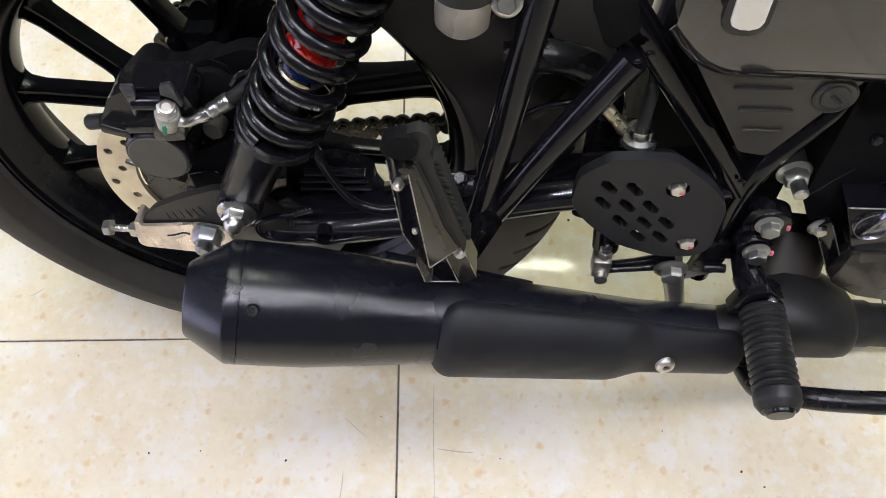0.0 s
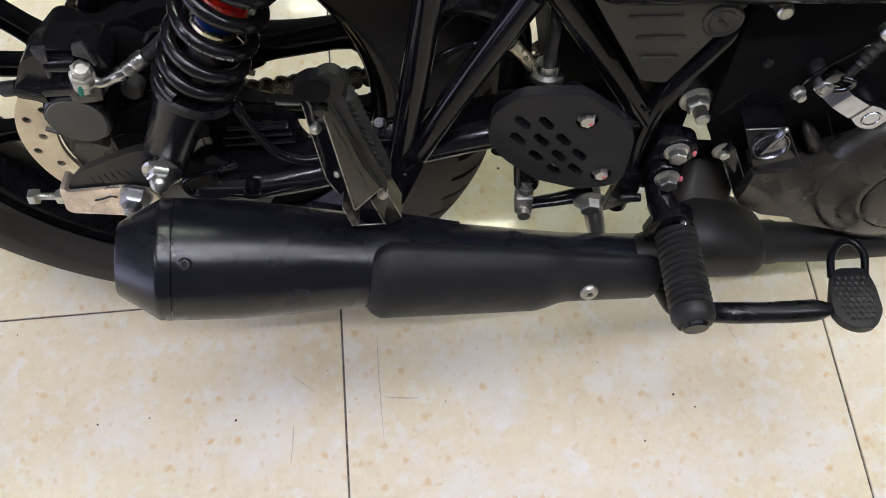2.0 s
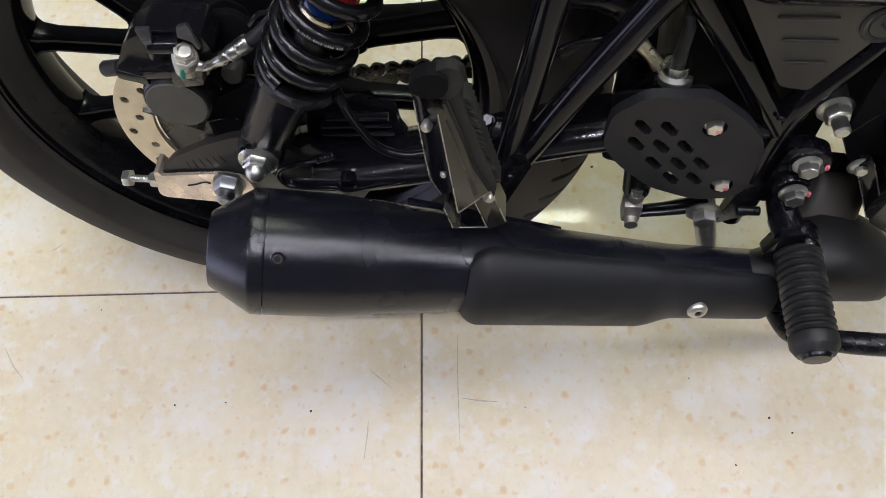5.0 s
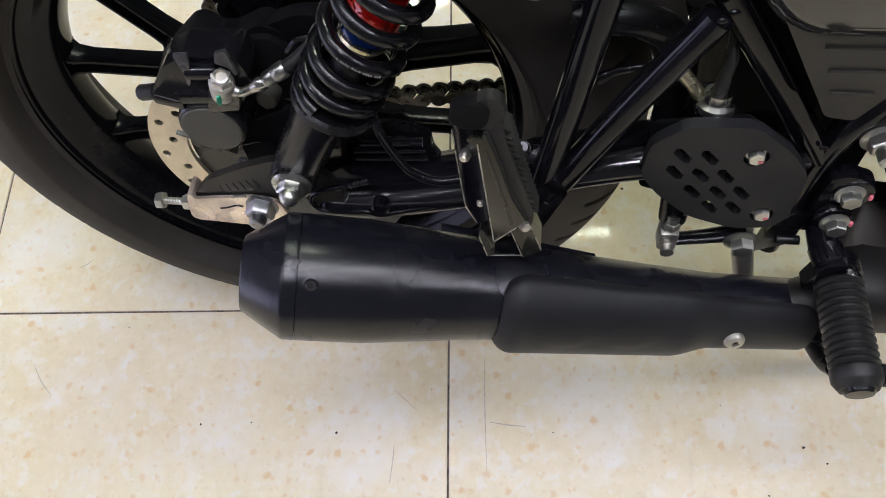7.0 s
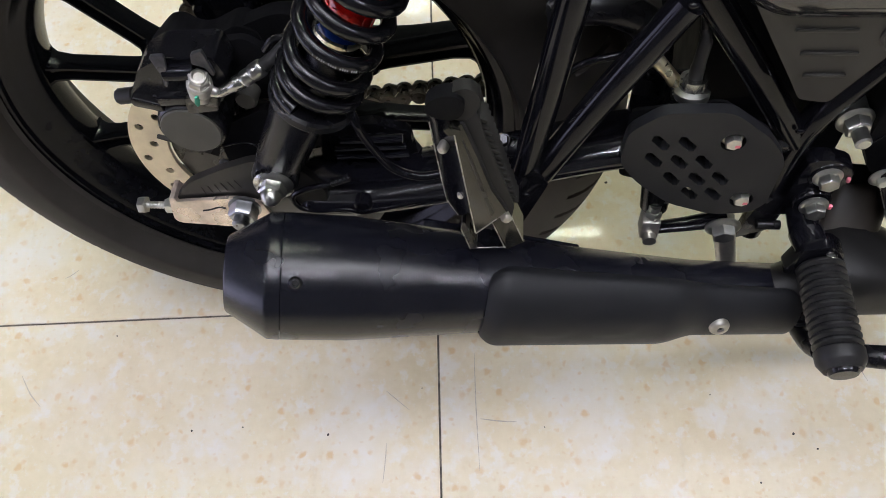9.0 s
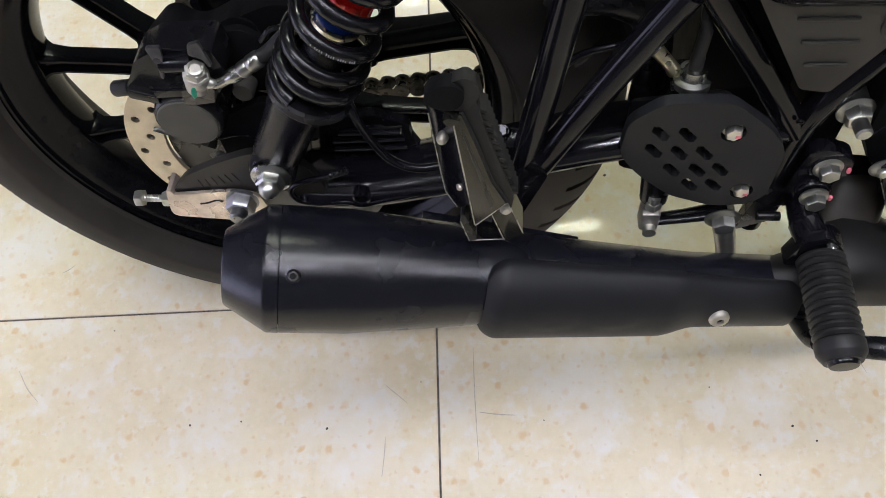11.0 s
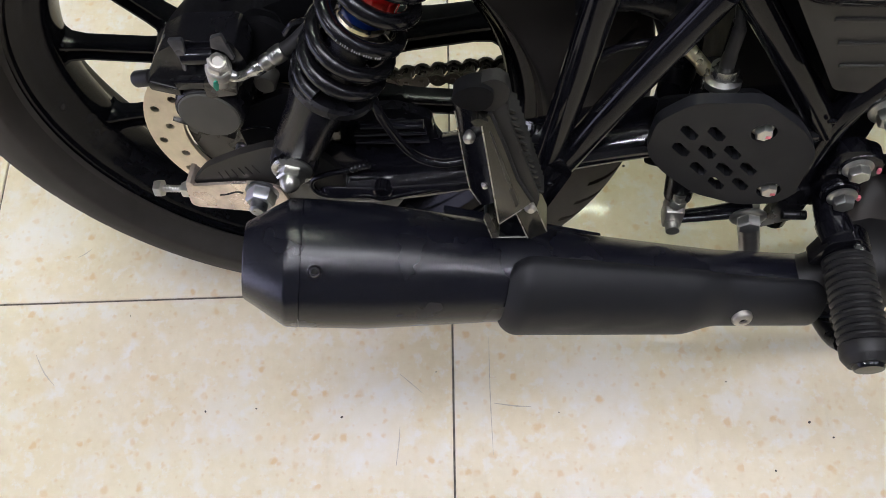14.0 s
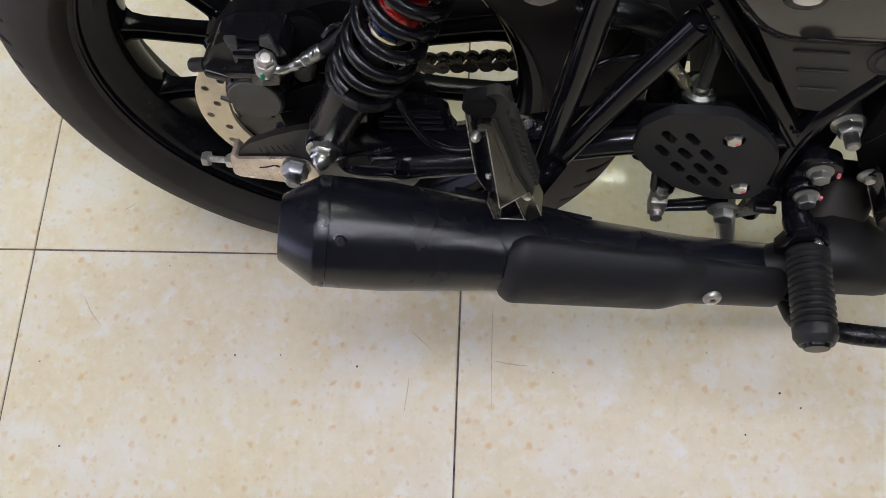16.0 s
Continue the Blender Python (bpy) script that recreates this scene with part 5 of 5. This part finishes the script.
for p, dr, ac, fl, st, sl in (((0.487, -0.1, 0.508), (0, -1, 0.1), 0.013, 0.0, 0.0055, 0.014), ((0.492, -0.112, 0.36), (0.1, -1, 0), 0.0085, 0.009, 0, 0), ((0.522, -0.12, 0.437), (0.2, -1, 0), 0.0095, 0.0, 0.0035, 0.004)):
    bm = bmesh.new()
    bolt(bm, p, dr, ac, ac * 0.6, fl, st, sl)
    part("bolt", bm, ZINC, engine, "zinc engine bolt")
bm = bmesh.new()
lathe(bm, (0.462, -0.06, 0.402), OUT, ((0, 0.011), (0.034, 0.011)), 20)
bolt(bm, (0.462, -0.094, 0.402), (0.05, -1, 0.0), 0.0165, 0.009, 0.0132, 0.0058, 0.012)
part("pivot_nut", bm, ZINC, engine, "large zinc swingarm pivot nut on its threaded bolt")
bm = bmesh.new()
slab(bm, round_corners([(0.4885, 0.366), (0.497, 0.371), (0.5285, 0.311), (0.5225, 0.2955)], 0.003), -0.116, -0.108, 0.001)
part("stay", bm, GLOSS, engine)
# Pale bars imitate the light caught by the stay's edges.
for a, b in (((0.4898, -0.1162, 0.3595), (0.5218, -0.1162, 0.297)), ((0.4985, -0.1162, 0.3685), (0.524, -0.1162, 0.319))):
    bm = bmesh.new()
    tube(bm, [a, b], 0.0005, 8)
    part("stay_edge", bm, EDGE, engine)
bm = bmesh.new()
rings = []
for x, z, w, y in ((0.536, 0.4445, 0.006, -0.1215), (0.543, 0.4405, 0.0082, -0.1222), (0.547, 0.4382, 0.0084, -0.1225), (0.5495, 0.4368, 0.0085, -0.124), (0.5525, 0.435, 0.0085, -0.1272), (0.5555, 0.4333, 0.0085, -0.1288), (0.567, 0.426, 0.0087, -0.1296), (0.5725, 0.4223, 0.0088, -0.129), (0.5755, 0.4202, 0.009, -0.1272), (0.579, 0.4178, 0.0097, -0.1266), (0.5835, 0.4146, 0.0112, -0.1264), (0.5885, 0.411, 0.0114, -0.1262), (0.5935, 0.4075, 0.0098, -0.126), (0.5975, 0.4047, 0.006, -0.126)):
    c = V((x, y, z))
    n = V((0.58, 0, 0.81))
    rings.append([c + n * k * w + Y * q for k, q in ((-1, 0.0008), (-0.95, 0), (0.95, 0), (1, 0.0008), (1, 0.0042), (0.95, 0.005), (-0.95, 0.005), (-1, 0.0042))])
skin(bm, rings)
part("release_lever", bm, LEVER, engine, "polished silver clutch release lever")
bm = bmesh.new()
lathe(bm, (0.5385, -0.121, 0.4445), OUT, ((-0.02, 0.0066), (0.005, 0.0066), (0.006, 0.0058), (0.0055, 0.004), (0.007, 0.0036), (0.007, 0)), 24)
part("lever_knuckle", bm, NUT, engine)
bm = bmesh.new()
lathe(bm, (0.5872, -0.1262, 0.4115), OUT, ((-0.03, 0.0076), (0.0004, 0.0076), (0.0012, 0.007), (0.0012, 0.0062), (0.0004, 0.0056), (0.0004, 0.003), (0.001, 0)), 32)
for k in (0.013, 0.0165, 0.02):
    lathe(bm, (0.5905, -0.1225 + (k - 0.013), 0.4085), OUT, ((-0.0022, 0.0108), (0.0, 0.0108)), 28)
part("lever_pivot", bm, LEVER, engine)
bm = bmesh.new()
block(bm, (0.5418, -0.1225, 0.4545), (0.0115, 0.008, 0.0135), pose(0, 0, 0, 0, 28, 0).to_3x3(), 0.0022)
tube(bm, curve([(0.545, -0.127, 0.443), (0.5525, -0.127, 0.4445), (0.5562, -0.127, 0.449), (0.554, -0.127, 0.4535), (0.547, -0.126, 0.455)]), 0.0024, 10)
part("cable_end", bm, DARKCHROME, engine)
bm = bmesh.new()
tube(bm, curve([(0.55, -0.124, 0.452), (0.556, -0.123, 0.466), (0.564, -0.122, 0.487), (0.58, -0.12, 0.505), (0.63, -0.118, 0.54)]), [0.003] * 8 + [0.0052, 0.0038] * 8 + [0.0042] * 9, 12)
part("clutch_cable", bm, RUBBER, engine)
bm = bmesh.new()
tube(bm, curve([(0.524, -0.118, 0.437), (0.53, -0.119, 0.452), (0.555, -0.119, 0.477), (0.57, -0.118, 0.48)]), 0.0012, 8)
part("wire_clip", bm, DARKCHROME, engine)

bm = bmesh.new()
bmesh.ops.create_uvsphere(bm, u_segments=32, v_segments=18, radius=1, matrix=Matrix.Translation((0.5625, -0.108, 0.37)) @ Matrix.Rotation(radians(-35), 4, "Y") @ Matrix.Diagonal((0.0068, 0.011, 0.019, 1)))
part("case_boss", bm, ENGINE, engine)
for a, bb in (((0.4795, 0.3847), (0.5009, 0.4174)), ((0.5225, 0.4), (0.537, 0.4075)), ((0.569, 0.392), (0.586, 0.363)), ((0.59, 0.385), (0.63, 0.405))):
    bm = bmesh.new()
    tube(bm, [(a[0], -0.1, a[1]), (bb[0], -0.1, bb[1])], 0.001, 8)
    part("casting_rib", bm, GLOSS, engine)

bm = bmesh.new()
lathe(bm, (0.5625, -0.12, 0.4895), (0.45, -0.1, 0.88), ((0, 0.0066), (0.002, 0.0072), (0.006, 0.0072), (0.007, 0.006), (0.012, 0.006), (0.013, 0.0085), (0.021, 0.0085), (0.022, 0.006), (0.04, 0.006)), 20)
part("cable_adjuster", bm, CHROME, engine, "bright threaded cable adjuster")
bm = bmesh.new()
slab(bm, round_corners([(0.4775, 0.431), (0.4765, 0.4475), (0.4835, 0.4625), (0.4885, 0.4615), (0.4845, 0.4445), (0.483, 0.431)], 0.002), -0.089, -0.0845, 0.001)
part("wire_tab", bm, NUT, engine, "small grey metal tab")
bm = bmesh.new()
bolt(bm, (0.5, -0.1, 0.448), (0.3, -1, 0.2), 0.008, 0.005)
part("bolt", bm, CAST, engine)
# side panels
side = group_part("side_panel", bike, "glossy graphite side panel with grooves and a lock")
bm = bmesh.new()
slab(bm, round_corners([(0.337, 0.56), (0.355, 0.5305), (0.4015, 0.4545), (0.4205, 0.4515), (0.455, 0.516), (0.48, 0.56), (0.5, 0.6), (0.335, 0.6)], 0.003), -0.125, -0.11, 0.002)
part("lower_panel", bm, COVER, side)
for k, (u, w, ln) in enumerate(((0.394, 0.512, 0.036), (0.401, 0.494, 0.034), (0.404, 0.476, 0.026))):
    bm = bmesh.new()
    block(bm, (u + 0.006, -0.1255, w), (ln, 0.0022, 0.0028), None, 0.001)
    part("groove", bm, COVER, side)
bm = bmesh.new()
lathe(bm, (0.445, -0.124, 0.508), OUT, ((0, 0.0135), (0.002, 0.0135), (0.003, 0.012), (0.002, 0.009), (0.003, 0.0085), (0.003, 0)), 36)
part("lock", bm, COVER, side)
bm = bmesh.new()
block(bm, (0.445, -0.1285, 0.508), (0.009, 0.001, 0.0022), pose(0, 0, 0, 0, 40, 0).to_3x3(), 0)
part("keyhole", bm, HOLE, side)


def bulge():
    bm = bmesh.new()
    rows = []
    for i in range(41):
        f = i / 40
        u = 0.335 + 0.3 * f
        low = 0.516 + 0.034 * max(0, (0.382 - u) / 0.047) ** 2.2
        col = []
        for j in range(25):
            g = j / 24
            w = low + (0.75 - low) * g
            y = -0.126 - 0.022 * math.sin(math.pi * min(1, g * 1.3) * 0.5) ** 0.6
            if j == 0:
                y += 0.006
            col.append(V((u, y, w)))
        rows.append(col)
    vs = [[bm.verts.new(q) for q in c] for c in rows]
    for i in range(40):
        for j in range(24):
            bm.faces.new((vs[i][j], vs[i + 1][j], vs[i + 1][j + 1], vs[i][j + 1]))
    bmesh.ops.recalc_face_normals(bm, faces=bm.faces)
    bmesh.ops.solidify(bm, geom=bm.faces[:], thickness=0.004)
    return bm


part("upper_panel", bulge(), PANEL, side, "mirror-gloss dark upper panel")

bm = bmesh.new()
slab(bm, round_corners([(0.353, 0.5735), (0.3775, 0.5725), (0.377, 0.64), (0.352, 0.64)], 0.008), -0.1515, -0.146, 0.002)
part("insert_frame", bm, GLOSS, side)
bm = bmesh.new()
slab(bm, round_corners([(0.3568, 0.5785), (0.3742, 0.5778), (0.3738, 0.636), (0.3555, 0.636)], 0.006), -0.1535, -0.15, 0.001)
part("insert", bm, IVORY, side, "ivory rounded insert in a dark frame")

# fluid reservoir
res = group_part("fluid_reservoir", bike, "brake fluid reservoir with clear lower cup")
bm = bmesh.new()
lathe(bm, (0.213, -0.12, 0.547), (0.05, 0.05, 1), ((0, 0.013), (0.004, 0.0165), (0.027, 0.0172)), 32)
part("cup", bm, RESIN, res, "translucent pale cup")
bm = bmesh.new()
lathe(bm, (0.2142, -0.1188, 0.5715), (0.05, 0.05, 1), ((0, 0.0185), (0.03, 0.0185), (0.032, 0.017)), 32)
part("cap", bm, RUBBER, res)
bm = bmesh.new()
bolt(bm, (0.239, -0.125, 0.57), (0, -1, 0.4), 0.0105, 0.006, 0.0095)
part("bolt", bm, ZINC, res, "zinc bolt")

# ---------- floor tiles ----------
tile_mesh = None
for i in range(-5, 6):
    for j in range(-5, 6):
        if tile_mesh is None:
            bm = bmesh.new()
            block(bm, (0, 0, -0.004), (0.5976, 0.5976, 0.008), None, 0.0007, 1)
            ob = part("tile", bm, TILE, floor)
            tile_mesh = ob.data
        else:
            ob = new("tile", tile_mesh)
            ob.parent = floor
        ob.location = (0.3 + 0.6 * i, 0.3 + 0.6 * j, 0)

# grit lying on the tiles, and long scratches in them
GRIT = finish("dark_grit", (0.05, 0.042, 0.034), 0.7, vary=0.3, relief=0.0)
bm = bmesh.new()
rnd = random.Random(7)
for x, y, r in ((-0.293, -0.14, 1.3), (-0.13, -0.15, 1.5), (0.394, -0.167, 1.5), (0.417, -0.184, 1.2), (-0.56, -0.156, 1.1), (0.35, -0.218, 1.1), (-0.511, -0.264, 1.3), (-0.232, -0.138, 1.0), (0.22, 0.156, 1.8), (0.373, 0.204, 1.4), (0.31, -0.12, 0.8), (-0.02, -0.1, 0.7), (0.12, -0.15, 0.8), (-0.4, -0.02, 0.9)):
    m = Matrix.Translation((x, y, 0.0004 * r)) @ Matrix.Rotation(rnd.uniform(0, 6), 4, "Z") @ Matrix.Diagonal((r * 1.25, r, r * 0.6, 1))
    bmesh.ops.create_icosphere(bm, subdivisions=1, radius=0.001, matrix=m)
tagged(part("grit", bm, GRIT, None, "", 20), "dark grains of grit scattered on tiles", "grit", "", "stuff")
SCRATCH = finish("scratched_tile_glaze", (0.48, 0.43, 0.35), 0.6, vary=0.3, scale=120, relief=0.0)
for pts, w in (
    ([(0.043, -0.06), (0.0425, -0.12), (0.044, -0.196)], 0.0006),
    ([(-0.062, -0.162), (-0.063, -0.18), (-0.066, -0.206)], 0.0007),
    ([(-0.063, -0.101), (-0.048, -0.114), (-0.035, -0.125)], 0.0005),
    ([(0.047, -0.138), (0.07, -0.1415), (0.089, -0.143)], 0.0008),
    ([(-0.514, -0.066), (-0.5, -0.088), (-0.484, -0.105)], 0.0008),
    ([(-0.48, 0.06), (-0.472, 0.064), (-0.463, 0.071)], 0.0006),
    ([(0.473, -0.077), (0.481, -0.096), (0.487, -0.111)], 0.0006),
):
    bm = bmesh.new()
    line = curve([(x, y, 0.00012) for x, y in pts], 8)
    ends = len(line) - 1
    sides = [[], []]
    for i, p in enumerate(line):
        d = (line[min(i + 1, ends)] - line[max(i - 1, 0)]).normalized()
        half = V((-d.y, d.x, 0)) * w * (0.25 + 0.75 * math.sin(math.pi * (i + 0.4) / (ends + 0.8)))
        for side_, k in zip(sides, (-1, 1)):
            side_.append(bm.verts.new(p + half * k))
    for i in range(ends):
        bm.faces.new((sides[0][i], sides[0][i + 1], sides[1][i + 1], sides[1][i]))
    part("scratch", bm, SCRATCH, floor)
